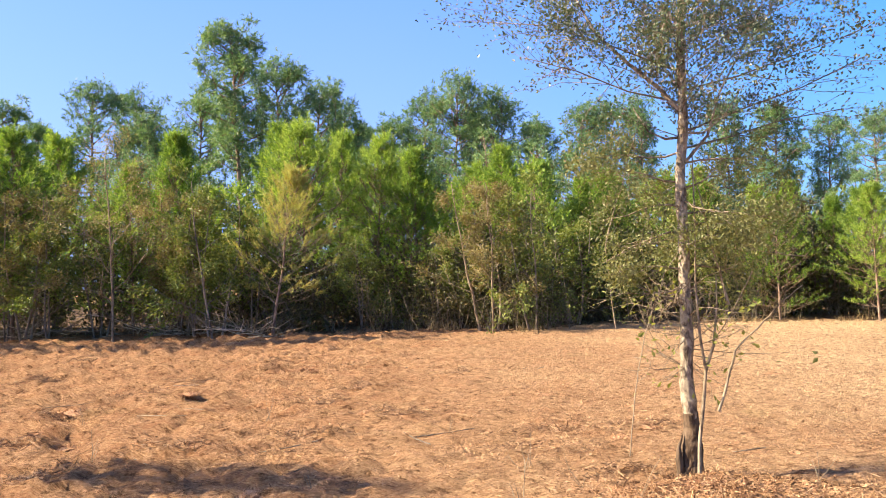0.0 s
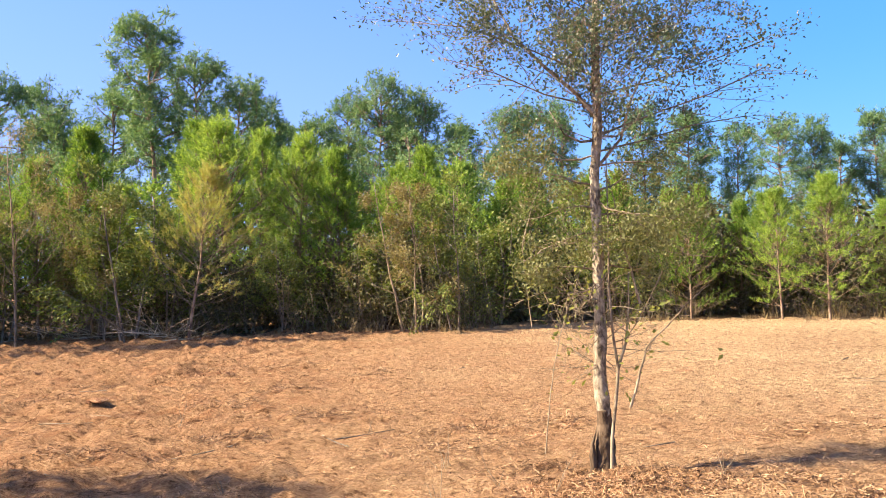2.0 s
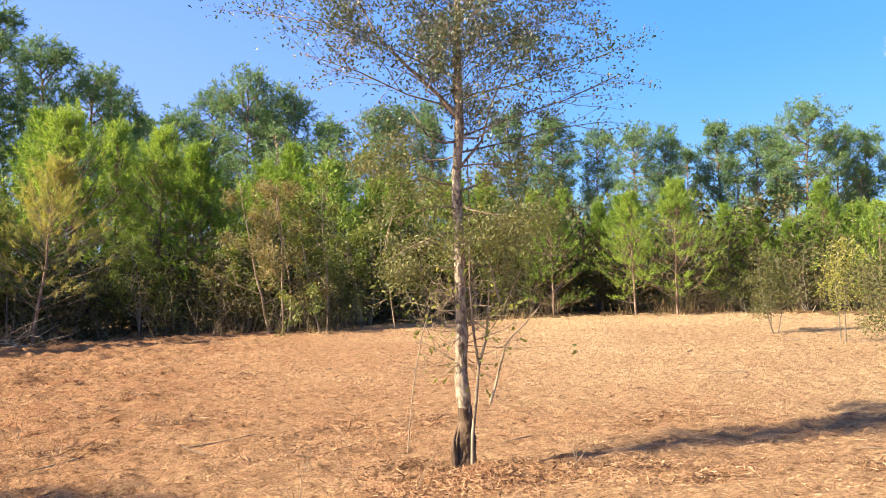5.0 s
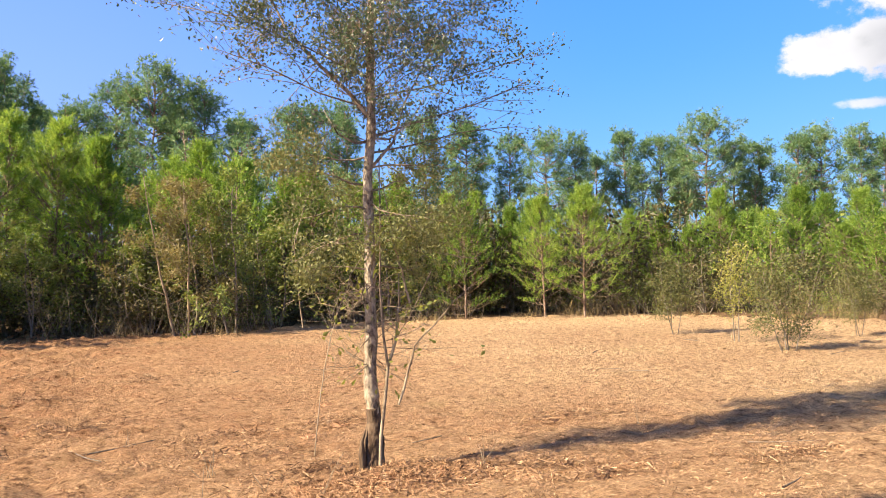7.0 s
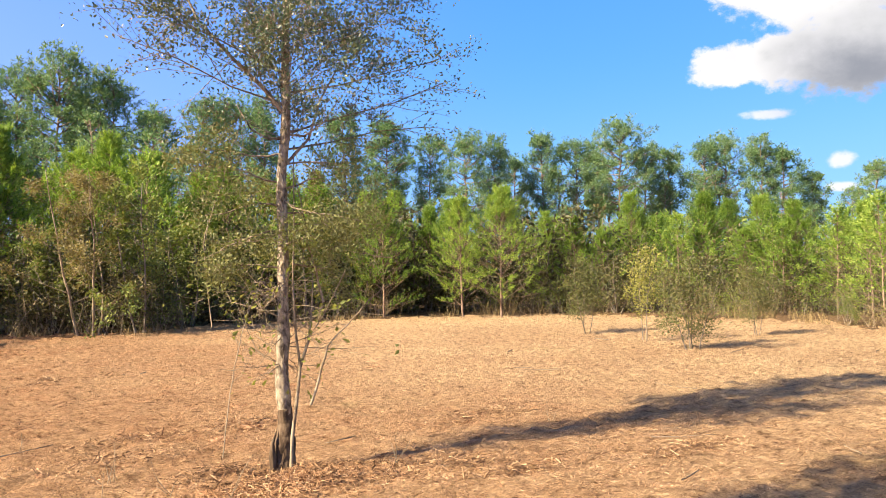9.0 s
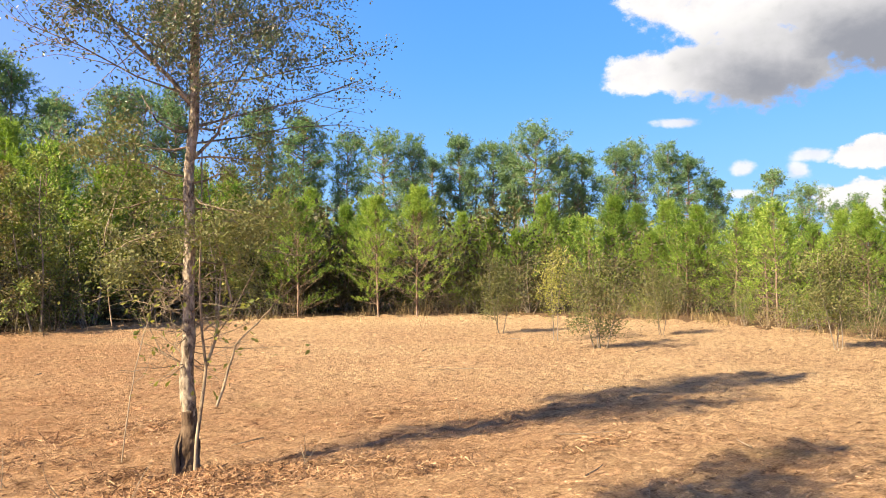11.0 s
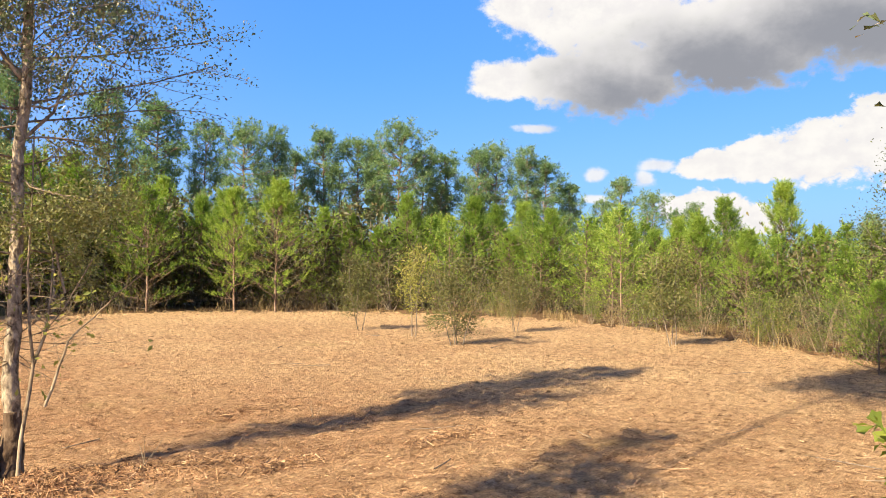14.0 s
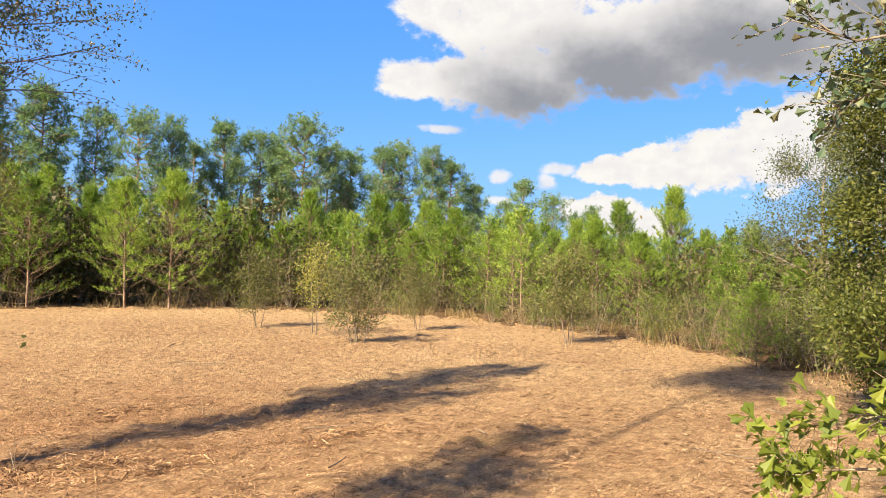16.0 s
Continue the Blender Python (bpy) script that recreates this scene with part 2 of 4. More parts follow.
LEAF_NEAR = foliage("warm green oak leaves", [(0.1, (0.035, 0.05, 0.011)), (0.5, (0.10, 0.12, 0.025)), (1.0, (0.25, 0.24, 0.055))], 0.3, 0.5, 0.3)
# leaf colour kept very dark, with the shade of the woods put into it
LEAF_SHADE = foliage("undergrowth leaves darkened for shade", [(0.1, (0.035, 0.04, 0.016)), (0.5, (0.075, 0.075, 0.03)), (1.0, (0.15, 0.12, 0.05))], 0.15)
LEAF_GREY = foliage("grey green leaves", [(0.1, (0.05, 0.072, 0.03)), (0.5, (0.12, 0.145, 0.055)), (1.0, (0.25, 0.25, 0.10))])
BARK_OAK = bark("grey oak bark", (0.06, 0.045, 0.032), (0.25, 0.20, 0.145), (0.50, 0.42, 0.31), 22.0, 0.55, 1.0)
BARK_BASE = bark("dark rough bark", (0.028, 0.018, 0.012), (0.085, 0.056, 0.037), (0.17, 0.12, 0.08), 18.0, 0.3, 1.0)
BARK_PINE = bark("brown pine bark", (0.09, 0.06, 0.045), (0.20, 0.135, 0.095), (0.34, 0.26, 0.20), 10.0, 0.3)
TWIG = bark("pale twig bark", (0.11, 0.08, 0.055), (0.24, 0.185, 0.125), (0.37, 0.30, 0.215), 14.0, 0.3)
TWIG_PALE = bark("bleached twig bark", (0.30, 0.23, 0.15), (0.48, 0.39, 0.27), (0.62, 0.53, 0.40), 14.0, 0.3)
TWIG_GREY = bark("dark twig bark", (0.08, 0.065, 0.05), (0.17, 0.14, 0.11), (0.30, 0.26, 0.21), 14.0, 0.3)
MULCH = mulch_ground("shredded mulch")
CHIP = dry("wood chips and straw", [(0.05, (0.13, 0.062, 0.032)), (0.28, (0.36, 0.21, 0.115)), (0.55, (0.58, 0.385, 0.22)), (0.8, (0.70, 0.505, 0.31)), (1.0, (0.82, 0.65, 0.45))], red_west=True)
TORN = dry("torn roots and bark", [(0.0, (0.07, 0.038, 0.02)), (0.45, (0.22, 0.125, 0.07)), (0.8, (0.42, 0.27, 0.155)), (1.0, (0.62, 0.45, 0.28))], 0.9)
CLOD_EARTH = dry("red earth and torn roots", [(0.0, (0.20, 0.11, 0.06)), (0.5, (0.36, 0.20, 0.11)), (1.0, (0.50, 0.32, 0.19))], 0.95)
SOIL = dry("dark soil and bark bits", [(0.0, (0.07, 0.038, 0.02)), (0.5, (0.17, 0.095, 0.05)), (1.0, (0.31, 0.185, 0.10))], 0.95)
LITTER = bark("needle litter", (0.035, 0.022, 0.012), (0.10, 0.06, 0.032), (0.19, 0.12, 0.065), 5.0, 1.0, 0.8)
STALK = dry("dry grass and stems", [(0.0, (0.10, 0.07, 0.033)), (0.5, (0.20, 0.145, 0.068)), (1.0, (0.36, 0.275, 0.14))])


# ---- mesh builders ----
def unit(v):
    return v / np.maximum(np.linalg.norm(v, axis=-1, keepdims=True), 1e-9)


class Tubes:
    """Branches: tapered tubes along polylines, gathered into one mesh."""

    def __init__(self):
        self.v, self.f, self.n = [], [], 0

    def add(self, points, radii, sides=4, cap=True):
        p = np.asarray(points, float)
        r = np.asarray(radii, float)
        d = np.gradient(p, axis=0)
        d = unit(d)
        ref = np.array([0.0, 0.0, 1.0]) if abs(d[0, 2]) < 0.8 else np.array([1.0, 0.0, 0.0])
        a = unit(np.cross(d, ref))
        b = np.cross(d, a)
        ang = np.arange(sides) * 2 * np.pi / sides
        ring = p[:, None] + r[:, None, None] * (np.cos(ang)[None, :, None] * a[:, None] + np.sin(ang)[None, :, None] * b[:, None])
        self.v.append(ring.reshape(-1, 3))
        for i in range(len(p) - 1):
            for j in range(sides):
                q, s = self.n + i * sides, (j + 1) % sides
                self.f.append((q + j, q + s, q + sides + s, q + sides + j))
        if cap:
            self.f.append(tuple(self.n + (len(p) - 1) * sides + j for j in range(sides)))
        self.n += len(p) * sides

    def mesh(self, name):
        me = bpy.data.meshes.new(name)
        me.from_pydata(np.concatenate(self.v).tolist(), [], self.f)
        me.shade_smooth()
        return me


def tri_mesh(name, verts, per, faces):
    """Many alike small pieces: verts (n, per, 3), faces within one piece."""
    n = len(verts)
    f = np.array(faces)
    tris = (np.arange(n)[:, None, None] * per + f[None]).reshape(-1, f.shape[1])
    me = bpy.data.meshes.new(name)
    me.from_pydata(verts.reshape(-1, 3).tolist(), [], tris.tolist())
    return me


def leaf_mesh(name, rng, pos, way, length, width, droop=0.3, lobe=0.62):
    """Folded leaves, widest past the middle."""
    n = len(pos)
    d = unit(way + rng.normal(0, 0.55, (n, 3)) - np.array([0, 0, droop]))
    side = unit(np.cross(d, unit(rng.normal(0, 1, (n, 3)) + np.array([0, 0, 1.2]))))
    up = np.cross(side, d)
    ln = length * rng.uniform(0.6, 1.25, (n, 1))
    wd = ln * (width / length)
    base, tip = pos, pos + d * ln
    mid = pos + d * ln * lobe
    left, right = mid + side * wd * 0.5 + up * wd * 0.18, mid - side * wd * 0.5 + up * wd * 0.18
    return tri_mesh(name, np.stack([base, right, tip, left], 1), 4, [(0, 1, 2), (0, 2, 3)])


def lobed_leaf_mesh(name, rng, pos, way, length, width):
    """Near oak leaves: narrow at the stalk, broad and three-lobed at the tip, a little cupped."""
    n = len(pos)
    d = unit(way + rng.normal(0, 0.6, (n, 3)) - np.array([0, 0, 0.25]))
    side = unit(np.cross(d, unit(rng.normal(0, 0.8, (n, 3)) + np.array([0, 0, 1.2]))))
    up = np.cross(side, d)
    ln = length * rng.uniform(0.55, 1.3, (n, 1))
    wd = ln * (width / length)
    verts = [pos + d * ln * f + side * wd * w + up * wd * h for f, w, h in
             ((0, 0, 0), (0.42, 0.16, 0.05), (0.82, 0.52, 0.16), (0.86, 0.24, 0.06), (1.0, 0.06, -0.05), (0.86, -0.24, 0.06), (0.82, -0.52, 0.16), (0.42, -0.16, 0.05), (0.55, 0, 0.0))]
    return tri_mesh(name, np.stack(verts, 1), 9, [(0, 1, 8), (1, 2, 8), (2, 3, 8), (3, 4, 8), (4, 5, 8), (5, 6, 8), (6, 7, 8), (7, 0, 8)])


def needle_mesh(name, rng, a, b, length, width, count=12, lean=0.7):
    """Shoots like bottle brushes: thin needles set along each shoot from a to b, leaning towards its tip."""
    n = len(a)
    d = unit(b - a)[:, None]
    f = rng.uniform(0, 1, (n, count, 1)) ** 0.8
    out = unit(np.cross(np.broadcast_to(d, (n, count, 3)), rng.normal(0, 1, (n, count, 3))))
    nd = unit(out + d * (lean + 1.2 * f * f) + rng.normal(0, 0.12, (n, count, 3)))
    ln = length * rng.uniform(0.7, 1.15, (n, count, 1)) * (1 - 0.25 * f)
    start = a[:, None] + (b - a)[:, None] * f
    side = unit(np.cross(nd, rng.normal(0, 1, (n, count, 3)))) * width * 0.5
    tip = start + nd * ln - np.array([0, 0, 0.1]) * ln
    return tri_mesh(name, np.stack([start - side, start + side, tip], 2).reshape(-1, 3, 3), 3, [(0, 1, 2)])


def part(name, me, material, parent, label=""):
    ob = new(name, me)
    if material:
        me.materials.append(material)
    ob.parent = parent
    if label:
        ob["label"] = label
    if name in ("branchwork", "stem_tangle", "twig_tangle", "fibre_mat", "foliage", "sparse_foliage", "lower_foliage"):
        ob["kind"] = "stuff"
    return ob


def wander(rng, p, d, length, steps, wobble, lift):
    pts, d, step = [np.array(p, float)], np.array(d, float), length / steps
    for _ in range(steps):
        d = unit(d + rng.normal(0, wobble, 3) + np.array([0, 0, lift]))
        pts.append(pts[-1] + d * step)
    return np.array(pts)


def grow(rng, tubes, tips, p, d, length, r, level, spread=0.8, lift=0.05, wobble=0.16, kids=4, sides=3, bare=0.3):
    """A limb with side limbs; twig tips are gathered for the leaves."""
    steps = 5 if level > 1 else 3
    pts = wander(rng, p, d, length, steps, wobble, lift)
    tubes.add(pts, np.linspace(r, r * 0.35, steps + 1), sides + (level > 1))
    if level == 0:
        for f in np.linspace(0.25, 1.0, 4):
            i = min(int(f * steps), steps - 1)
            tips.append((pts[i] + (pts[i + 1] - pts[i]) * (f * steps - i), unit(pts[i + 1] - pts[i])))
        return
    for c in range(kids):
        f = bare + (1 - bare) * (c + rng.uniform(0.2, 1.0)) / kids
        i = min(int(f * steps), steps - 1)
        q = pts[i] + (pts[i + 1] - pts[i]) * (f * steps - i)
        along = unit(pts[i + 1] - pts[i])
        away = unit(np.cross(along, rng.normal(0, 1, 3)))
        grow(rng, tubes, tips, q, unit(along + spread * away), length * (1.05 - 0.55 * f) * rng.uniform(0.45, 0.75), r * (1 - 0.6 * f) * 0.6, level - 1, spread, lift, wobble, kids, sides, bare)


def spray(rng, tips, count, jitter):
    """Leaf places and ways round the twig tips."""
    pick = rng.integers(0, len(tips), count)
    pos = np.array([tips[i][0] for i in pick]) + rng.normal(0, jitter, (count, 3))
    return pos, np.array([tips[i][1] for i in pick])


def stood(ob, x, y, h, turn=0.0, z=0.0, lean=(0, 0)):
    return pose(x, y, z, lean[0], lean[1], turn) @ Matrix.Scale(h, 4)


# ---- kinds of plants; each is scaled to its height by its pose ----
def young_pine(seed, h, dead=False, low=0.1, full=1.0, blades=28, step=1.0, wide=0.2):
    """A planted pine: whorls of rising branches that end in upturned bottle-brush shoots."""
    rng = np.random.default_rng(seed)
    ob = new("dying_pine" if dead else "young_pine")
    trunk, limbs = Tubes(), Tubes()
    tz = np.linspace(0, h, 12)
    axis = np.stack([np.cumsum(rng.normal(0, 0.018, 12)), np.cumsum(rng.normal(0, 0.018, 12)), tz], 1)
    trunk.add(axis, 0.009 * h * (1 - 0.93 * tz / h) + 0.004, 7)
    first, last = [], []

    def shoot(p, d, ln):
        d = unit(d)
        first.append(p), last.append(p + d * ln)

    z, spin = low * h, 0.0
    while z < h * 0.95:
        u = z / h
        reach = h * wide * np.interp(u, [0, 0.15, 0.35, 0.6, 0.85, 1], [0.8, 0.95, 1.0, 0.72, 0.30, 0.08])
        for b in range(rng.integers(5, 8)):
            spin += 2.4 + rng.normal(0, 0.25)
            rise = 0.15 + 0.95 * u ** 1.2 + rng.normal(0, 0.14)
            d = unit(np.array([math.cos(spin), math.sin(spin), rise]))
            length = reach * rng.uniform(0.55, 1.25)
            at = z + rng.uniform(-0.02, 0.02) * h
            root = np.array([np.interp(at, tz, axis[:, 0]), np.interp(at, tz, axis[:, 1]), at])
            pts = wander(rng, root, d, length, 4, 0.06, 0.09)
            green = rng.random() < (1.0 if u > 0.22 else 0.3 + 3.2 * u) * full
            if green or rng.random() < 0.35:
                limbs.add(pts[::2], np.linspace(0.0024 * h, 0.0009 * h, 3), 3, False)
            if not green:
                continue
            size = h * rng.uniform(0.045, 0.07)
            shoot(pts[-1], pts[-1] - pts[-2] + np.array([0, 0, 0.35]) * length * 0.25, size * 1.15)
            for f in np.arange(0.35 if u < 0.5 else 0.2, 0.98, 0.13):
                i = min(int(f * 4), 3)
                q = pts[i] + (pts[i + 1] - pts[i]) * (f * 4 - i)
                side = unit(np.cross(d, np.array([0, 0, 1.0]))) * rng.choice([-1, 1])
                sd = unit(d * rng.uniform(0.5, 1.0) + side * rng.uniform(0.3, 1.0) + np.array([0, 0, rng.uniform(0.15, 0.95)]))
                tw = q + sd * length * (1.05 - f) * rng.uniform(0.25, 0.6)
                if step < 1.2:
                    limbs.add(np.array([q, tw]), [0.0014 * h, 0.0008 * h], 3, False)
                shoot(tw, sd + np.array([0, 0, 0.3]), size * rng.uniform(0.7, 1.05))
        z += h * rng.uniform(0.045, 0.07) * step * (1.2 - 0.5 * u)
    top = axis[-1]
    for k in range(5):
        a = k * 1.26
        shoot(top - np.array([0, 0, 0.03 * h]), np.array([math.cos(a) * 0.45, math.sin(a) * 0.45, 1.0]), 0.055 * h)
    shoot(top - np.array([0, 0, 0.06 * h]), np.array([0, 0, 1.0]), 0.11 * h)
    part("trunk", trunk.mesh("trunk"), BARK_PINE, ob)
    part("branchwork", limbs.mesh("branchwork"), TWIG if dead else BARK_PINE, ob)
    part("crown", needle_mesh("crown", rng, np.array(first), np.array(last), 0.034 * h, 0.0031 * h * (28 / blades) ** 0.8, blades), NEEDLE_DEAD if dead else NEEDLE, ob)
    ob.scale = (1 / h,) * 3
    return ob


def tall_pine(seed, h, bare=0.42, width=0.14, n=44, blades=10, puffs=12):
    """An old pine: a bare bole, crooked limbs, and rounded puffs of needles at their ends."""
    rng = np.random.default_rng(seed)
    ob = new("tall_pine")
    trunk, limbs = Tubes(), Tubes()
    tz = np.linspace(0, h, 14)
    axis = np.stack([np.cumsum(rng.normal(0, 0.05, 14)), np.cumsum(rng.normal(0, 0.05, 14)), tz], 1)
    trunk.add(axis, 0.0115 * h * (1 - 0.85 * tz / h), 8)
    first, last = [], []

    def puff(c, r):
        k = puffs
        way = unit(rng.normal(0, 1, (k, 3)) + np.array([0, 0, 0.35]))
        a = c + way * r * 0.25 * rng.uniform(0.3, 1.4, (k, 1))
        first.extend(a), last.extend(a + way * r * rng.uniform(0.45, 0.85, (k, 1)) + np.array([0, 0, 0.12 * r]))

    for b in range(n):
        u = bare + (0.975 - bare) * ((b + rng.uniform(0, 1)) / n)
        spin = b * 2.4 + rng.normal(0, 0.6)
        c = (u - bare) / (1 - bare)
        reach = h * width * np.interp(c, [0, 0.25, 0.6, 0.85, 1.0], [0.55, 1.0, 1.0, 0.72, 0.3]) * rng.uniform(0.45, 1.2)
        at = np.array([np.interp(u * h, tz, axis[:, 0]), np.interp(u * h, tz, axis[:, 1]), u * h])
        d = unit(np.array([math.cos(spin), math.sin(spin), 0.05 + 0.65 * c + rng.normal(0, 0.15)]))
        pts = wander(rng, at, d, reach, 4, 0.16, 0.08)
        limbs.add(pts, np.linspace(0.0036 * h, 0.0012 * h, 5), 4, False)
        puff(pts[-1], h * rng.uniform(0.036, 0.055))
        for k in range(rng.integers(2, 5)):
            i = rng.integers(2, 5)
            tw = pts[i] + unit(d * 0.6 + rng.normal(0, 0.6, 3) + np.array([0, 0, 0.35])) * (reach * rng.uniform(0.15, 0.4) + 0.02 * h)
            limbs.add(np.array([pts[i], tw]), [0.0014 * h, 0.0007 * h], 3, False)
            puff(tw, h * rng.uniform(0.03, 0.048))
    puff(axis[-1], 0.035 * h)
    part("trunk", trunk.mesh("trunk"), BARK_PINE, ob)
    part("branchwork", limbs.mesh("branchwork"), BARK_PINE, ob)
    part("crown", needle_mesh("crown", rng, np.array(first), np.array(last), 0.0195 * h, 0.0034 * h * (10 / blades) ** 0.8, blades, 0.5), NEEDLE_TALL, ob)
    ob.scale = (1 / h,) * 3
    return ob


def hardwood(seed, name, h, stems, spread, leaves, leaf, material, wood, first=0.12, fan=0.2, kids=4, levels=2, jitter=0.1, thick=0.008):
    """A many-stemmed broadleaf shrub or small tree."""
    rng = np.random.default_rng(seed)
    ob = new(name)
    trunk, limbs, tips = Tubes(), Tubes(), []
    for s in range(stems):
        a = s * 2.4 + rng.uniform(0, 1)
        foot = np.array([math.cos(a), math.sin(a), 0]) * (0.05 * h * (stems > 1) * rng.uniform(0.3, 1.6))
        tall = h * rng.uniform(0.78, 1.0) if s else h * 0.97
        pts = wander(rng, foot, unit(np.array([math.cos(a) * fan, math.sin(a) * fan, 1.0]) * [stems > 1, stems > 1, 1]), tall, 8, 0.07, 0.06)
        rad = np.linspace(thick * h, 0.0022 * h, 9)
        trunk.add(pts, rad, 6)
        count = max(5, int(16 / stems ** 0.5))
        for b in range(count):
            f = first + (0.97 - first) * (b + rng.uniform(0, 1)) / count
            i = min(int(f * 8), 7)
            q = pts[i] + (pts[i + 1] - pts[i]) * (f * 8 - i)
            ang = b * 2.4 + rng.normal(0, 0.4)
            d = unit(np.array([math.cos(ang), math.sin(ang), 0.35 + 0.6 * f]))
            grow(rng, limbs, tips, q, d, h * spread * (1.15 - 0.75 * f) * rng.uniform(0.7, 1.2), rad[i] * 0.5, levels - 1, kids=kids)
    pos, way = spray(rng, tips, leaves, jitter)
    part("trunk", trunk.mesh("trunk"), wood, ob)
    part("branchwork", limbs.mesh("branchwork"), wood, ob)
    if leaves:
        part("crown", leaf_mesh("crown", rng, pos, way, leaf, leaf * 0.5), material, ob)
    ob.scale = (1 / h,) * 3
    return ob


def brush_clump(seed, stems, h, leaves, leaf, material):
    """A thicket of thin dry stems with a few leaves."""
    rng = np.random.default_rng(seed)
    ob = new("brush_clump")
    limbs, tips = Tubes(), []
    for s in range(stems):
        foot = np.append(rng.normal(0, 0.28, 2), 0) * h
        d = unit(np.append(rng.normal(0, 0.33, 2), 1.0))
        tall = h * rng.uniform(0.45, 1.0)
        pts = wander(rng, foot, d, tall, 4, 0.1, 0.0)
        limbs.add(pts, np.linspace(0.0055 * h, 0.0016 * h, 5), 3, False)
        for k in range(3):
            i = rng.integers(1, 5)
            tw = wander(rng, pts[i], unit(d + rng.normal(0, 0.6, 3)), tall * rng.uniform(0.15, 0.35), 3, 0.15, 0.03)
            limbs.add(tw[::3], [0.003 * h, 0.001 * h], 3, False)
            tips += [(q, unit(tw[3] - tw[0])) for q in tw[1:]]
    part("stem_tangle", limbs.mesh("stem_tangle"), TWIG if seed == 91 else TWIG_GREY, ob)
    pos, way = spray(rng, tips, leaves, 0.09 * h)
    part("foliage", leaf_mesh("foliage", rng, pos, way, leaf, leaf * 0.5), material, ob)
    ob.scale = (1 / h,) * 3
    return ob


def plant_all(kinds, places, label, category, group, seed, squeeze=0.0):
    """Sets copies of the kinds at (x, y, height) places; a kind's own first object takes the first place it is asked for."""
    rng = np.random.default_rng(seed)
    made = []
    for n, (x, y, h) in enumerate(places):
        kind = kinds[n % len(kinds)]
        wide = 1 + rng.uniform(-squeeze, squeeze)
        m = pose(x, y, 0, rng.normal(0, 1.2), rng.normal(0, 1.2), rng.uniform(0, 360)) @ Matrix.Diagonal((h * wide, h * wide, h, 1))
        if not kind.get("used"):
            kind["used"] = 1
            size = kind.scale.x
            for c in kind.children:
                c.matrix_basis = Matrix.Scale(size, 4) @ c.matrix_basis
            kind.scale = (1, 1, 1)
            kind.matrix_basis = m
            ob = kind
            tagged(ob, label, category, group)
        else:
            keep = kind.matrix_basis.copy()
            kind.matrix_basis = Matrix.Identity(4)
            ob = copy_thing(kind, m)
            kind.matrix_basis = keep
        made.append(tagged(ob, label, category, group))
    return made


# ---- ground ----
def edge_distance(bearing):
    """How far the woods' edge lies from the clearing's centre, by bearing in degrees from north."""
    b = [-60, -45, -32, -25, -18, -13.7, -8.8, 1.6, 5.9, 10, 20, 25, 30, 36, 42, 53.6, 56.4, 65, 71.6, 78, 83, 98, 120]
    d = [34, 34, 32, 29.4, 26.9, 24.8, 25.5, 24.8, 23, 27, 26.3, 27, 27.3, 27.3, 25.4, 23.4, 21.3, 18.3, 15.4, 12.8, 11.8, 11, 11]
    return np.interp(bearing, b, d)


def spot(bearing, distance):
    a = math.radians(bearing)
    return 0.6 + math.sin(a) * distance, 0.4 + math.cos(a) * distance


OAK = (2.24, 6.40)
grid_x = np.concatenate([-np.geomspace(2500, 15, 26), np.arange(-14.8, 20.2, 0.13), np.geomspace(20.4, 2500, 26)])
grid_y = np.concatenate([-np.geomspace(2500, 2, 26), np.arange(-1.8, 4.0, 0.4), np.arange(4.0, 26.0, 0.13), np.geomspace(26.2, 2500, 30)])


def ground_height(x, y):
    """Lumps, ruts and a mound under the oak; level far off."""
    near = np.clip((36 - np.hypot(x - 2, y - 8)) / 12, 0, 1)
    z = np.zeros_like(x)
    rng = np.random.default_rng(5)
    for size, tall, n in ((2.6, 0.018, 7), (0.9, 0.017, 9), (0.5, 0.017, 12), (0.29, 0.010, 12)):
        for _ in range(n):
            a, ph = rng.uniform(0, 2 * np.pi, 2)
            kx, ky = math.cos(a) * 2 * np.pi / size, math.sin(a) * 2 * np.pi / size
            z += tall * np.sin(kx * x + ky * y + ph + 1.7 * np.sin(0.7 * ky * x - 0.6 * kx * y + ph * 2)) * 0.5
    rut = np.exp(-((x + 4.4 + 0.35 * (y - 9.5) + 0.25 * np.sin(y * 1.3)) / 0.22) ** 2) * np.clip((12.5 - y) / 2, 0, 1) * np.clip((y - 6) / 1, 0, 1)
    rut2 = np.exp(-((y - 14.7 - 0.25 * (x + 2)) / 0.25) ** 2) * np.clip((3.0 - np.abs(x + 1.8)) / 1.0, 0, 1)
    z += -0.05 * rut + 0.07 * rut2 * (0.6 + 0.4 * np.sin(x * 5.0))
    mound = np.exp(-(((x - OAK[0] - 0.02) / 0.6) ** 2 + ((y - OAK[1] + 0.5) / 0.38) ** 2))
    torn = 1.15 * np.clip((2.2 - x) / 5, 0, 1) + 0.36
    return z * near * torn + 0.08 * mound - 0.03 * np.exp(-((x - OAK[0]) ** 2 + (y - OAK[1]) ** 2) / 0.5)


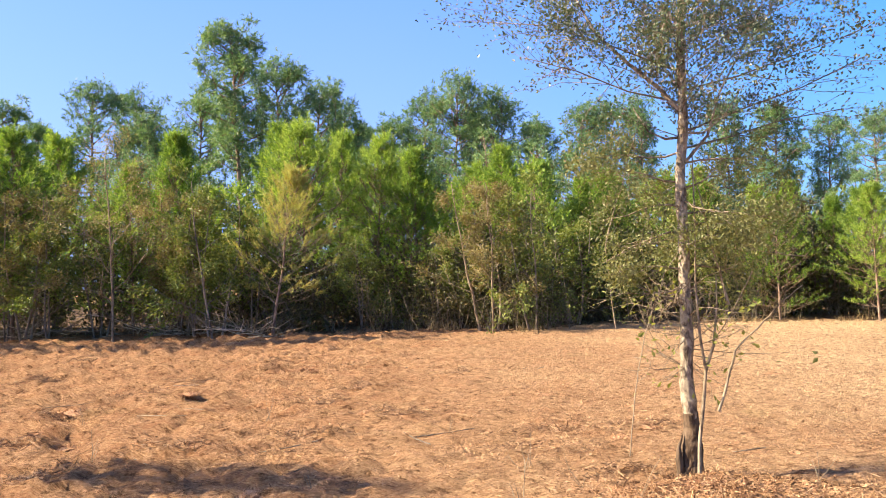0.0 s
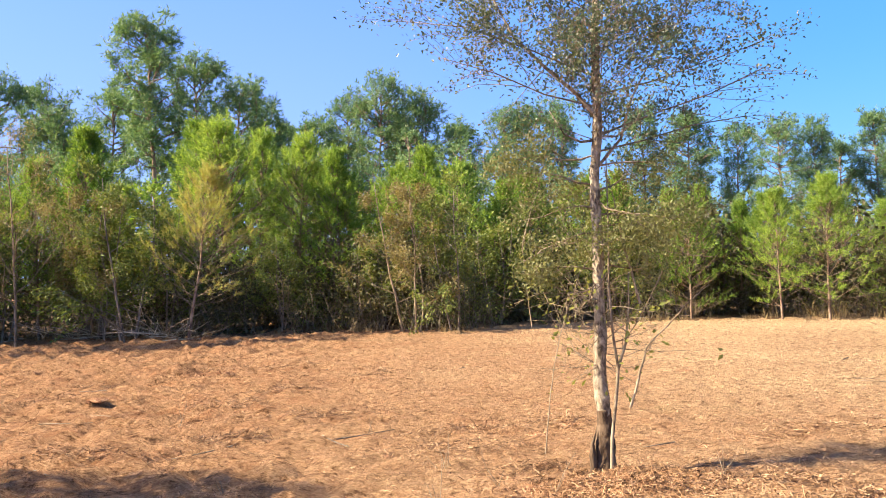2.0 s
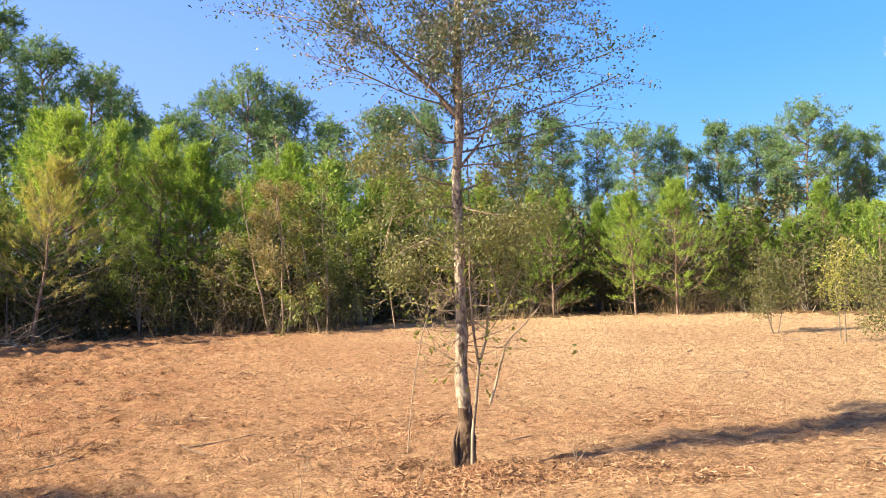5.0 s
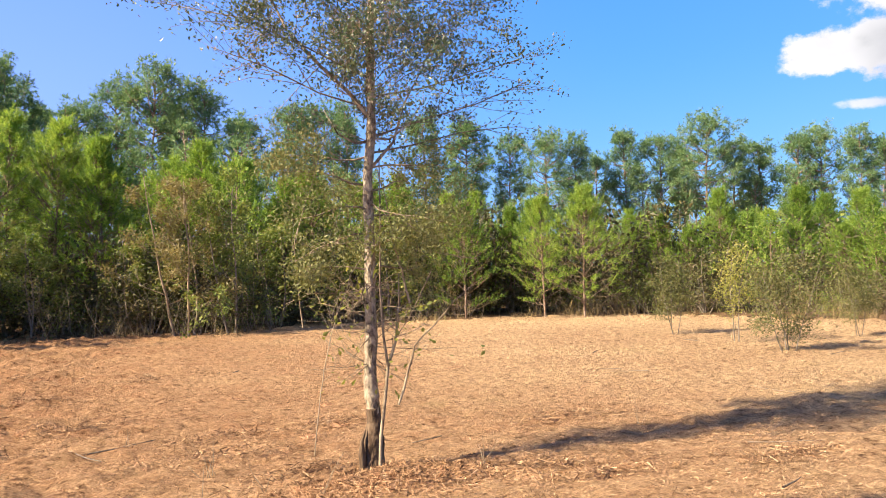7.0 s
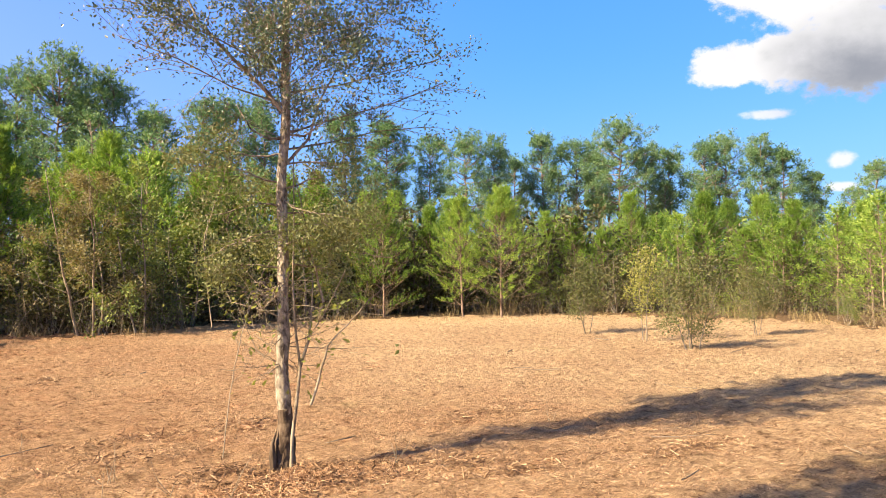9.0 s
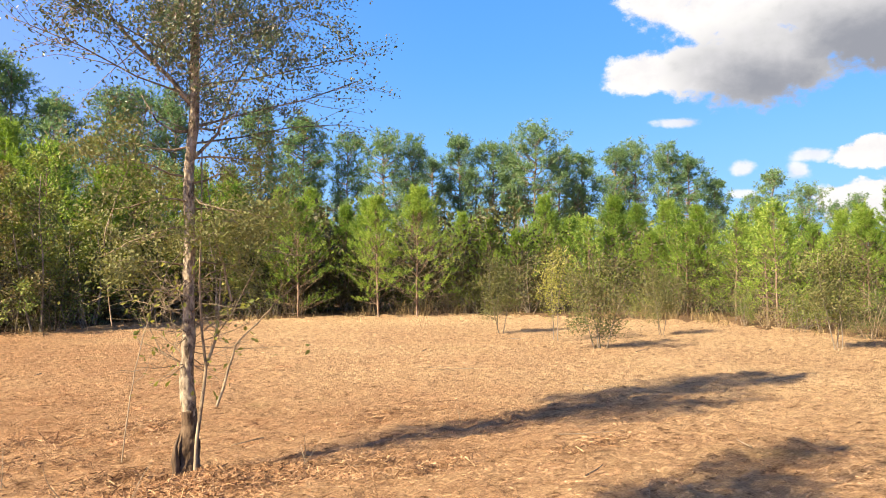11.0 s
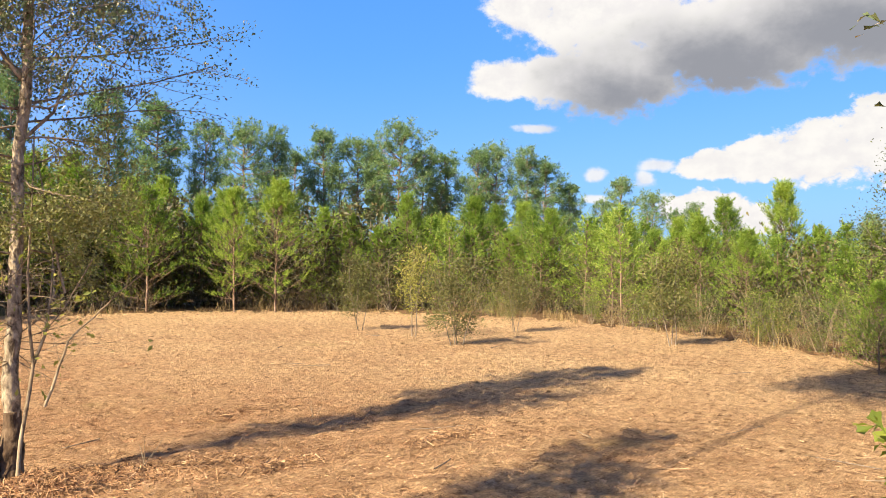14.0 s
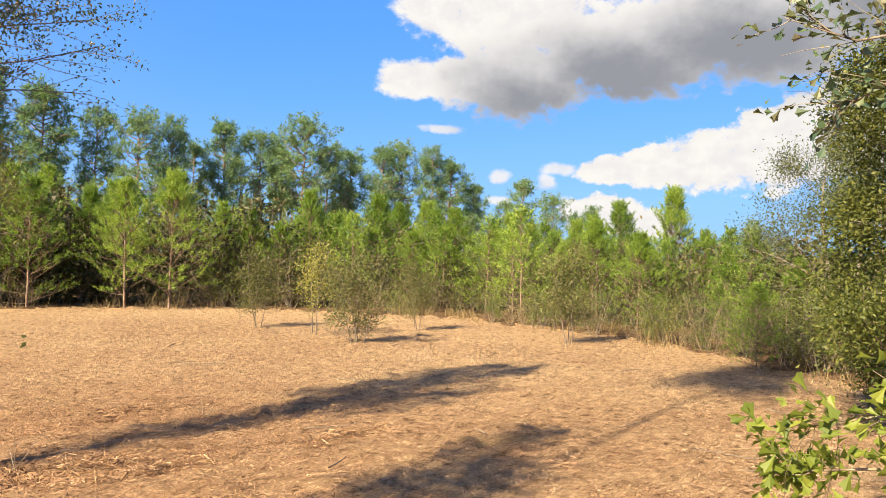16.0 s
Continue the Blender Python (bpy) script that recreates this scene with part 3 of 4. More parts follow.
def build_ground():
    gx, gy = np.meshgrid(grid_x, grid_y, indexing="ij")
    gz = ground_height(gx, gy)
    fine = np.random.default_rng(9).normal(0, 0.012, gx.shape)
    gz = gz + fine * (np.abs(gx - 3) < 17) * (gy > 4) * (gy < 25)
    nx, ny = gx.shape
    i = np.arange(nx - 1)[:, None] * ny + np.arange(ny - 1)[None]
    faces = np.stack([i, i + ny, i + ny + 1, i + 1], -1).reshape(-1, 4)
    me = bpy.data.meshes.new("ground")
    me.from_pydata(np.stack([gx, gy, gz], -1).reshape(-1, 3).tolist(), [], faces.tolist())
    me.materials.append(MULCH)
    me.shade_smooth()
    return tagged(new("ground", me), "tan mulched clearing floor of shredded wood and red soil", "ground", kind="structure")


build_ground()


def litter(name, seed, count, near, far, length, width, material, label, lift=0.012, curl=0.15, bow=1.0, drift=0.0):
    """Loose chips and straw scattered over the clearing, in drifts where asked."""
    rng = np.random.default_rng(seed)
    bearing = np.radians(rng.uniform(-42, 98, count * (3 if drift else 1)))
    r = near + (far - near) * rng.uniform(0, 1, len(bearing)) ** bow
    x, y = 0.6 + np.sin(bearing) * r, 0.4 + np.cos(bearing) * r
    pile = np.zeros(len(x))
    if drift:
        for _ in range(14):
            a, ph, size = rng.uniform(0, 6.28), rng.uniform(0, 6.28), rng.uniform(0.5, 1.8)
            pile += np.sin((math.cos(a) * x + math.sin(a) * y) * 6.28 / size + ph + 1.5 * np.sin((math.sin(a) * x - math.cos(a) * y) * 3.6 / size))
        pick = np.argsort(pile)[-count:]
        bearing, r, x, y = bearing[pick], r[pick], x[pick], y[pick]
        pile = np.clip((pile[pick] - pile[pick].min()) / 5.0, 0, 1)
    z = ground_height(x, y) + rng.uniform(0.0, 1.0, count) * (lift + drift * pile[:count])
    a = rng.uniform(0, 2 * np.pi, count)
    ln = length * rng.lognormal(0, 0.45, count) * (0.75 + 0.4 * r / far)
    d = np.stack([np.cos(a), np.sin(a), rng.normal(0, curl, count)], 1) * ln[:, None] * 0.5
    s = np.stack([-np.sin(a), np.cos(a), rng.normal(0, 0.35, count)], 1) * (width * rng.uniform(0.5, 1.5, count) * (0.75 + 0.4 * r / far))[:, None] * 0.5
    c = np.stack([x, y, z], 1)
    v = np.stack([c - d - s * 0.7, c - d + s * 0.7, c + d], 1)
    me = tri_mesh(name, v, 3, [(0, 1, 2)])
    me.materials.append(material)
    return tagged(new(name, me), label, "ground litter", kind="stuff")


litter("straw_litter", 11, 150000, 4.7, 17, 0.058, 0.0046, CHIP, "pale dry straw scattered over the clearing", 0.03, 0.16, 1.35)
litter("wood_chips", 12, 30000, 4.7, 16, 0.045, 0.0085, CHIP, "shredded tan wood chips lying on the clearing", 0.02, 0.15, 1.4)
litter("far_litter", 13, 60000, 12, 28, 0.062, 0.0062, CHIP, "shredded wood and straw across the clearing", 0.025, 0.14)
litter("bark_bits", 14, 60000, 4.6, 24, 0.034, 0.011, SOIL, "dark bark and soil crumbs among the straw", 0.012, 0.3, 1.3, 0.03)
litter("root_shreds", 17, 40000, 4.6, 20, 0.068, 0.0055, CHIP, "torn roots and shredded wood in low drifts", 0.02, 0.4, 1.3, 0.06)


def heap(name, seed, count, at, wide, tall, length, width, material, label, kind="stuff"):
    """A low heap of loose pieces."""
    rng = np.random.default_rng(seed)
    off = rng.normal(0, 1, (count, 2)) * wide
    c = np.stack([at[0] + off[:, 0], at[1] + off[:, 1], rng.uniform(0, 1, count)], 1)
    c[:, 2] = ground_height(c[:, 0], c[:, 1]) + tall * np.exp(-((off / wide) ** 2).sum(1) * 0.6) * c[:, 2]
    d = unit(rng.normal(0, 1, (count, 3)) * [1, 1, 0.45]) * (length * rng.lognormal(0, 0.5, count))[:, None] * 0.5
    s = unit(np.cross(d, rng.normal(0, 1, (count, 3)))) * (width * rng.uniform(0.5, 1.5, count))[:, None] * 0.5
    me = tri_mesh(name, np.stack([c - d - s, c - d + s, c + d + s * 0.6, c + d - s * 0.6], 1), 4, [(0, 1, 2, 3)])
    me.materials.append(material)
    return tagged(new(name, me), label, "ground litter", kind=kind)


heap("chip_heap", 15, 8000, (OAK[0] + 0.05, OAK[1] - 0.48), (0.46, 0.22), 0.08, 0.045, 0.0034, CHIP, "heap of shredded bark and chips round the oak")
heap("soil_heap", 16, 3600, (OAK[0] + 0.08, OAK[1] - 0.42), (0.46, 0.22), 0.075, 0.036, 0.010, SOIL, "dark crumbs in the heap round the oak")

DEBRIS = [(-4.8, 10.2), (-4.3, 8.2), (-3.4, 7.0), (-2.5, 7.8), (-4.1, 13.0), (-4.6, 12.1), (-3.5, 15.6), (-1.9, 15.0), (-1.4, 10.5), (-1.1, 11.8), (-0.4, 9.5), (1.2, 7.4), (1.7, 6.6), (-1.1, 8.4), (-8.3, 17.7), (-7.2, 13.6), (0.3, 13.6), (2.4, 8.4), (3.9, 5.4), (4.7, 7.5), (3.5, 5.8), (5.5, 5.2), (1.3, 8.3)]
for n, at in enumerate(DEBRIS):
    heap("debris_heap", 300 + n, 520, at, (0.22 + 0.06 * (n % 4), 0.10 + 0.03 * (n % 3)), 0.07 + 0.015 * (n % 3), 0.06, 0.007, TORN, "low drift of torn roots and bark on the mulch")


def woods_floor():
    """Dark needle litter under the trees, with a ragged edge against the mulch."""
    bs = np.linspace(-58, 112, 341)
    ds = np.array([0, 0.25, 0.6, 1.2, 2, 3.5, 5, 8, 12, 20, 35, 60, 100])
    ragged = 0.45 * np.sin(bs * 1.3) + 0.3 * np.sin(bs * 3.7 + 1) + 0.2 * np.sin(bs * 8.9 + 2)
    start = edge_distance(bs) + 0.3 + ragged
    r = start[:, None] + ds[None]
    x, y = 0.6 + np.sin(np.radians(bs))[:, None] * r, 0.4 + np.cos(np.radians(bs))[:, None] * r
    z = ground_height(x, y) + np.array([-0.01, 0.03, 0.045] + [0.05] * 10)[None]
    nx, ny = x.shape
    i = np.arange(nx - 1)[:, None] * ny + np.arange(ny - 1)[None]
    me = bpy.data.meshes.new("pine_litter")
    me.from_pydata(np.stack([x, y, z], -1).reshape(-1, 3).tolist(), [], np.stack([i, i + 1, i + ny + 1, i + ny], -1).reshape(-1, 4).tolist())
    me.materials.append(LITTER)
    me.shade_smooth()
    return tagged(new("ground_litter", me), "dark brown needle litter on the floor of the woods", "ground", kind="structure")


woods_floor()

# ---- the lone oak ----
def roughened(me, amount, scale):
    """Bark relief in the mesh itself."""
    for v in me.vertices:
        q = Vector((v.co.x, v.co.y, v.co.z * 0.35)) * scale
        v.co += v.normal * (amount * (noise.noise(q) + 0.6 * noise.noise(q * 2.7)))
    return me


def lone_oak():
    rng = np.random.default_rng(21)
    ob = new("oak_tree")
    ob.location = (OAK[0], OAK[1], -0.01)
    axis = np.array([(0.0, 0, -0.05), (0.0, 0, 0.12), (0.015, 0, 0.4), (0.0, 0, 0.75), (0.02, 0, 1.1), (0.0, 0.0, 1.5), (0.03, 0, 2.0), (0.02, 0, 2.45), (0.05, 0.0, 2.9), (0.08, 0.02, 3.4), (0.10, 0.05, 4.2), (0.06, 0.1, 5.1), (0.1, 0.1, 6.0), (0.12, 0.1, 6.7)])
    rad = np.array([0.105, 0.09, 0.078, 0.070, 0.066, 0.063, 0.06, 0.057, 0.054, 0.048, 0.038, 0.026, 0.014, 0.005])
    fine = np.linspace(0, len(axis) - 1, 260)
    pts = np.stack([np.interp(fine, range(len(axis)), axis[:, n]) for n in range(3)], 1)
    pts[:, :2] += 0.010 * np.sin(pts[:, 2:3] * [5.0, 4.0])
    rr = np.interp(fine, range(len(axis)), rad) * np.interp(pts[:, 2], [0, 0.6, 1.4], [0.9, 0.8, 0.71]) * (1 + 0.06 * np.sin(fine * 5.1) + rng.normal(0, 0.02, 260))
    trunk = Tubes()
    trunk.add(pts, rr * np.interp(pts[:, 2], [0, 0.38, 0.6], [0.75, 0.8, 1.0]), 28)
    part("trunk", roughened(trunk.mesh("trunk"), 0.006, 42), BARK_OAK, ob, "grey lichen-spotted trunk")
    foot = Tubes()
    low = pts[pts[:, 2] < 0.52]
    foot.add(low, rr[: len(low)] * np.linspace(1.28, 0.96, len(low)), 30)
    foot.add(np.array([(-0.085, -0.05, -0.05), (-0.105, -0.05, 0.15), (-0.10, -0.04, 0.25), (-0.06, -0.02, 0.34)]), [0.035, 0.03, 0.02, 0.005], 7)
    for path, r0 in (([(0.05, 0, 2.92), (-0.12, 0, 3.12), (-0.36, 0.02, 3.34), (-0.62, 0.05, 3.62), (-0.80, 0.08, 4.0), (-0.9, 0.1, 4.4)], 0.026),
                     ([(0.05, 0, 2.5), (0.24, -0.04, 2.72), (0.34, -0.06, 3.05), (0.5, -0.1, 3.35), (0.72, -0.12, 3.8)], 0.018),
                     ([(0.05, 0, 2.72), (-0.1, -0.05, 2.7), (-0.24, -0.08, 2.76), (-0.36, -0.1, 2.95)], 0.017),
                     ([(0.06, 0, 2.75), (0.2, -0.05, 2.74), (0.36, -0.1, 2.86), (0.5, -0.12, 3.08)], 0.014)):
        fork = Tubes()
        fork.add(np.array(path), np.linspace(r0 * 0.75, r0 * 0.22, len(path)), 9)
        part("limb", roughened(fork.mesh("limb"), 0.003, 20), BARK_OAK, ob, "pale forked limb")
    part("bark_sleeve", roughened(foot.mesh("bark_sleeve"), 0.010, 34), BARK_BASE, ob, "dark torn bark at the foot")

    def axis_at(z):
        return np.array([np.interp(z, axis[:, 2], axis[:, n]) for n in range(3)])

    # main limbs and crown: steep limbs all the way up, widest at mid height
    tips = []
    for k in range(54):
        z = 2.75 + 3.5 * ((k + rng.uniform(0, 1)) / 54) ** 1.1
        a = radians(k * 137.5 + rng.normal(0, 14))
        ln = np.interp(z, [2.7, 3.0, 3.5, 4.2, 5.0, 5.8, 6.3], [0.75, 1.15, 1.35, 1.35, 1.15, 0.8, 0.5]) * rng.uniform(0.65, 1.1)
        limbs = Tubes()
        grow(rng, limbs, tips, axis_at(z), unit(np.array([math.cos(a), math.sin(a), rng.uniform(0.35, 1.0)])), ln, 0.002 + 0.0032 * ln, 2, 0.95, -0.01, 0.2, 5, 3, 0.12)
        part("limb", limbs.mesh("limb"), TWIG_GREY, ob)
    # sprays along the left fork
    fork_way = np.array([(0.05, 0, 2.92), (-0.12, 0, 3.12), (-0.36, 0.02, 3.34), (-0.62, 0.05, 3.62), (-0.80, 0.08, 4.0), (-0.9, 0.1, 4.4)])
    for k in range(20):
        f = 0.8 + 4.1 * (k + rng.uniform(0, 1)) / 20
        i = min(int(f), 4)
        limbs = Tubes()
        out = unit(np.array([-0.55, 0, 0.3]) + rng.normal(0, 0.6, 3))
        grow(rng, limbs, tips, fork_way[i] + (fork_way[i + 1] - fork_way[i]) * (f - i), out, rng.uniform(0.4, 0.8), 0.0045, 1, 0.95, -0.03, 0.2, 7, 3, 0.15)
        part("limb", limbs.mesh("limb"), TWIG_GREY, ob)
    # inner twigs close to the trunk
    for k in range(34):
        z, a = 2.6 + 3.2 * (k + rng.uniform(0, 1)) / 34, k * 137.5 + 40
        limbs = Tubes()
        grow(rng, limbs, tips, axis_at(z), unit(np.array([math.cos(radians(a)), math.sin(radians(a)), 0.6])), rng.uniform(0.25, 0.6), 0.005, 1, 0.9, 0.02, 0.2, 7, 3, 0.1)
        part("limb", limbs.mesh("limb"), TWIG_GREY, ob)
    # a few longer limbs that stand out of the crown
    for z, a, rise, ln in ((3.25, 181, 0.30, 1.75), (3.0, 176, 0.28, 1.35), (2.75, 2, 0.36, 1.5), (3.1, -8, 0.32, 1.35), (2.62, 8, 0.12, 1.35)):
        d = unit(np.array([math.cos(radians(a)), math.sin(radians(a)), rise]))
        limbs = Tubes()
        grow(rng, limbs, tips, axis_at(z), d, ln, 0.009, 1, 0.6, -0.015, 0.13, 9, 4, 0.35)
        part("limb", limbs.mesh("limb"), TWIG_GREY, ob)
    pos, way = spray(rng, tips, 112000, 0.04)
    thin = rng.random(len(pos)) < np.interp(pos[:, 2], [2.4, 3.1, 3.7, 4.2, 4.6], [0.3, 0.45, 0.72, 0.8, 0.6])
    pos, way = pos[thin], way[thin]
    part("crown", leaf_mesh("crown", rng, pos, way * 0.6, 0.033, 0.0175, -0.2, 0.74), LEAF_OAK, ob, "dark green leaves, some turning")
    # olive lower foliage on hanging limbs
    limbs, tips = Tubes(), []
    for z, a, rise, ln in ((2.6, 190, 0.1, 0.75), (2.5, 340, 0.15, 0.8), (2.35, 160, 0.0, 0.8), (2.3, 15, 0.1, 0.85), (2.15, 215, -0.05, 0.75), (2.1, 320, 0.0, 0.8), (1.95, 175, -0.1, 0.7), (1.95, 0, 0.0, 0.75),
                           (1.85, 260, 0, 0.6), (1.8, 100, 0, 0.6), (2.4, 80, 0.1, 0.6), (2.2, 275, 0.0, 0.7), (1.7, 30, -0.1, 0.6), (1.65, 200, -0.1, 0.6), (2.0, 350, 0.1, 0.8)):
        d = unit(np.array([math.cos(radians(a)), math.sin(radians(a)), rise]))
        limbs = Tubes()
        grow(rng, limbs, tips, axis_at(z), d, ln * 0.9, 0.009, 2, 0.8, -0.03, 0.17, 5, 3, 0.2)
        part("low_limb", limbs.mesh("low_limb"), TWIG, ob)
    pos, way = spray(rng, tips, 12500, 0.07)
    part("lower_foliage", leaf_mesh("lower_foliage", rng, pos, way * 0.6, 0.034, 0.018, -0.1, 0.72), LEAF_OLIVE, ob, "olive yellow leaves on the lower limbs")
    # bare twigs round the lower trunk
    bare, tips = Tubes(), []
    for k in range(44):
        z, a = rng.uniform(0.85, 1.6), rng.uniform(0, 360)
        d = unit(np.array([math.cos(radians(a)), math.sin(radians(a)), rng.uniform(-0.35, 0.35)]))
        grow(rng, bare, tips, axis_at(z), d, rng.uniform(0.35, 0.75), 0.005, 1, 0.9, 0.0, 0.3, 6, 3, 0.15)
    part("twig_tangle", bare.mesh("twig_tangle"), TWIG, ob, "leafless thin twigs")
    pos, way = spray(rng, tips, 240, 0.05)
    part("sparse_foliage", leaf_mesh("sparse_foliage", rng, pos, way, 0.055, 0.03), LEAF_YELLOW, ob)
    # a thin stem beside the trunk, and broken hanging limbs
    extra = Tubes()
    extra.add([(0.02, -0.13, -0.03), (0.04, -0.12, 0.3), (0.10, -0.10, 0.68), (0.125, -0.08, 0.85), (0.10, -0.06, 1.1), (0.08, -0.06, 1.5), (0.1, -0.05, 2.0), (0.12, 0, 2.6)], [0.016, 0.015, 0.014, 0.012, 0.011, 0.009, 0.007, 0.005], 8)
    extra.add([(0.125, -0.08, 0.85), (0.2, -0.07, 1.05), (0.24, -0.06, 1.35), (0.25, -0.05, 1.6)], [0.014, 0.011, 0.008, 0.004], 6)
    part("side_stem", extra.mesh("side_stem"), TWIG, ob, "thin pale second stem")
    for limb in ([(0.17, -0.2, 0.55), (0.26, -0.2, 0.8), (0.34, -0.2, 1.0), (0.55, -0.2, 1.2), (0.72, -0.2, 1.4), (0.86, -0.2, 1.5)],
                 [(0.34, -0.05, 1.36), (0.28, -0.04, 1.6), (0.24, -0.03, 1.9), (0.2, 0, 2.2), (0.1, 0, 2.5)],
                 [(-0.62, 0.05, 1.72), (-0.4, 0.0, 1.82), (-0.2, 0.0, 1.9), (0.0, 0, 1.95)],
                 [(-0.55, 0, 1.2), (-0.62, 0, 1.9), (-0.5, 0, 2.3), (-0.4, 0, 2.65), (-0.3, 0, 2.9)],
                 [(-0.5, -0.1, 0.2), (-0.45, -0.1, 0.7), (-0.36, -0.1, 1.2), (-0.2, -0.1, 1.6), (-0.02, 0, 1.8)],
                 [(0.9, -0.2, 1.72), (0.7, -0.15, 1.75), (0.4, 0, 1.78), (0.0, 0, 1.8)],
                 [(0.5, -0.15, 1.62), (0.3, 0, 1.1), (0.1, 0, 1.25)]):
        t = Tubes()
        r0 = 0.011 if limb[0][2] in (0.55, 1.36) else 0.0048
        way_points = np.array(limb)
        along = np.linspace(0, len(limb) - 1, 22)
        bent = np.stack([np.interp(along, range(len(limb)), way_points[:, n]) for n in range(3)], 1)
        bent[1:-1] += np.cumsum(rng.normal(0, 0.007, (20, 3)), axis=0) * np.sin(np.linspace(0.2, 2.9, 20))[:, None]
        t.add(bent, np.linspace(r0, 0.0028, 22), 6)
        for f in rng.integers(4, 21, 5):
            twig = wander(rng, bent[f], unit(bent[f] - bent[f - 1] + rng.normal(0, 0.6, 3)), rng.uniform(0.08, 0.25), 3, 0.2, 0.02)
            t.add(twig, [0.003, 0.0025, 0.002, 0.0012], 3)
        part("hanging_limb", t.mesh("hanging_limb"), TWIG, ob, "broken leafless limb")
    # the crown is flattened from north to south, to narrow the shadow it casts
    for piece in ob.children:
        if piece.name.split(".")[0] in ("limb", "crown", "low_limb", "lower_foliage"):
            co = np.empty(len(piece.data.vertices) * 3)
            piece.data.vertices.foreach_get("co", co)
            co[1::3] *= 0.55 if piece.name.startswith("lo") else 0.8
            piece.data.vertices.foreach_set("co", co)
    return tagged(ob, "slim grey oak with thin dark crown and bare lower twigs", "oak tree")


lone_oak()

# ---- clods and sticks on the clearing ----
def clod(seed):
    """A torn root clod: a lumpy core bristling with fibres."""
    rng = np.random.default_rng(seed)
    ob = new("root_clod")
    bm = bmesh.new()
    bmesh.ops.create_icosphere(bm, subdivisions=3, radius=1.0)
    for v in bm.verts:
        n = noise.noise(v.co * 1.6 + Vector((seed, 0, 0))) * 0.55 + noise.noise(v.co * 4.5 + Vector((0, seed, 0))) * 0.3
        v.co *= 1 + n
        v.co.z = max(v.co.z * 0.38, -0.12)
    me = bpy.data.meshes.new("core")
    bm.to_mesh(me)
    bm.free()
    part("core", me, CLOD_EARTH, ob)
    n = 620
    way = unit(rng.normal(0, 1, (n, 3)) * [1, 1, 0.5] + [0, 0, 0.25])
    c = way * [0.9, 0.9, 0.42] * rng.uniform(0.7, 1.5, (n, 1)) * [1, 1, 0.8]
    d = unit(way + rng.normal(0, 0.8, (n, 3))) * rng.uniform(0.15, 0.55, (n, 1))
    w = unit(np.cross(d, rng.normal(0, 1, (n, 3)))) * 0.045
    part("fibre_mat", tri_mesh("fibre_mat", np.stack([c - w, c + w, c + d], 1), 3, [(0, 1, 2)]), CHIP, ob)
    return ob


CLODS = [clod(161), clod(162), clod(163)]
clod_at = [(-3.56, 15.9, 0.30), (-2.9, 14.2, 0.26), (-2.1, 15.0, 0.24), (-1.3, 10.4, 0.17), (-1.05, 11.8, 0.14), (-4.9, 10.6, 0.2), (-0.45, 9.5, 0.11), (2.4, 8.3, 0.13), (1.5, 10.0, 0.06),
           (3.9, 5.35, 0.10), (4.5, 5.3, 0.08), (3.4, 5.8, 0.1), (-2.4, 14.5, 0.2), (-1.5, 15.2, 0.2), (-5.6, 9.0, 0.16), (-3.9, 8.4, 0.14), (0.4, 7.6, 0.1), (6.9, 8.8, 0.07), (1.6, 6.0, 0.12)]
rngc = np.random.default_rng(172)
for _ in range(46):
    cx, cy = spot(rngc.uniform(-34, 30), rngc.uniform(6.0, 18))
    clod_at.append((cx, cy, rngc.uniform(0.04, 0.12)))
for n, (x, y, r) in enumerate(clod_at):
    m = pose(x, y, float(ground_height(np.array([x]), np.array([y]))[0]) - 0.1 * r - 0.012, 0, 0, n * 77) @ Matrix.Diagonal((r, r, r * 0.65, 1))
    ob = CLODS[n] if n < 3 else copy_thing(CLODS[n % 3], m)
    ob.matrix_basis = m
    tagged(ob, "dark torn root clod with straw on the mulch", "root clod", "root clods on the clearing")

rngs = np.random.default_rng(171)
for n in range(38):
    b, d = rngs.uniform(-34, 84), rngs.uniform(5.4, 17)
    x, y = spot(b, d)
    z = float(ground_height(np.array([x]), np.array([y]))[0]) + 0.012
    a, ln = rngs.uniform(0, 6.28), rngs.uniform(0.2, 0.75)
    t = Tubes()
    pts = wander(rngs, (0, 0, 0), (math.cos(a), math.sin(a), 0.02), ln, 4, 0.08, 0.0)
    pts[:, 2] = np.abs(pts[:, 2]) * 0.4
    t.add(pts, np.linspace(0.009, 0.004, 5) * rngs.uniform(0.5, 1.2), 5)
    me = t.mesh("stick")
    me.materials.append(TWIG_GREY if n % 3 else TWIG)
    ob = tagged(new("stick", me), "broken weathered stick lying on the mulch", "stick", "sticks on the clearing")
    ob.location = (x, y, z)

rngd = np.random.default_rng(173)
for n, (x, y) in enumerate([(0.95, 6.75), (1.0, 6.9), (1.35, 6.25), (0.85, 5.9), (-0.75, 6.3), (-3.2, 7.6), (-1.9, 9.4), (0.3, 8.4), (3.1, 6.1), (-4.4, 9.9), (5.2, 6.9), (1.7, 5.8)]):
    t = Tubes()
    for _ in range(3):
        pts = wander(rngd, (*rngd.normal(0, 0.02, 2), -0.01), unit(np.append(rngd.normal(0, 0.4, 2), 1.0)), rngd.uniform(0.12, 0.34), 4, 0.1, 0.0)
        t.add(pts, np.linspace(0.004, 0.0015, 5), 4)
    me = t.mesh("dry_stalk")
    me.materials.append(TWIG)
    ob = tagged(new("dry_stalk", me), "thin dry stalks standing up out of the mulch", "dry weed", "dry stalks on the clearing")
    ob.location = (x, y, float(ground_height(np.array([x]), np.array([y]))[0]))

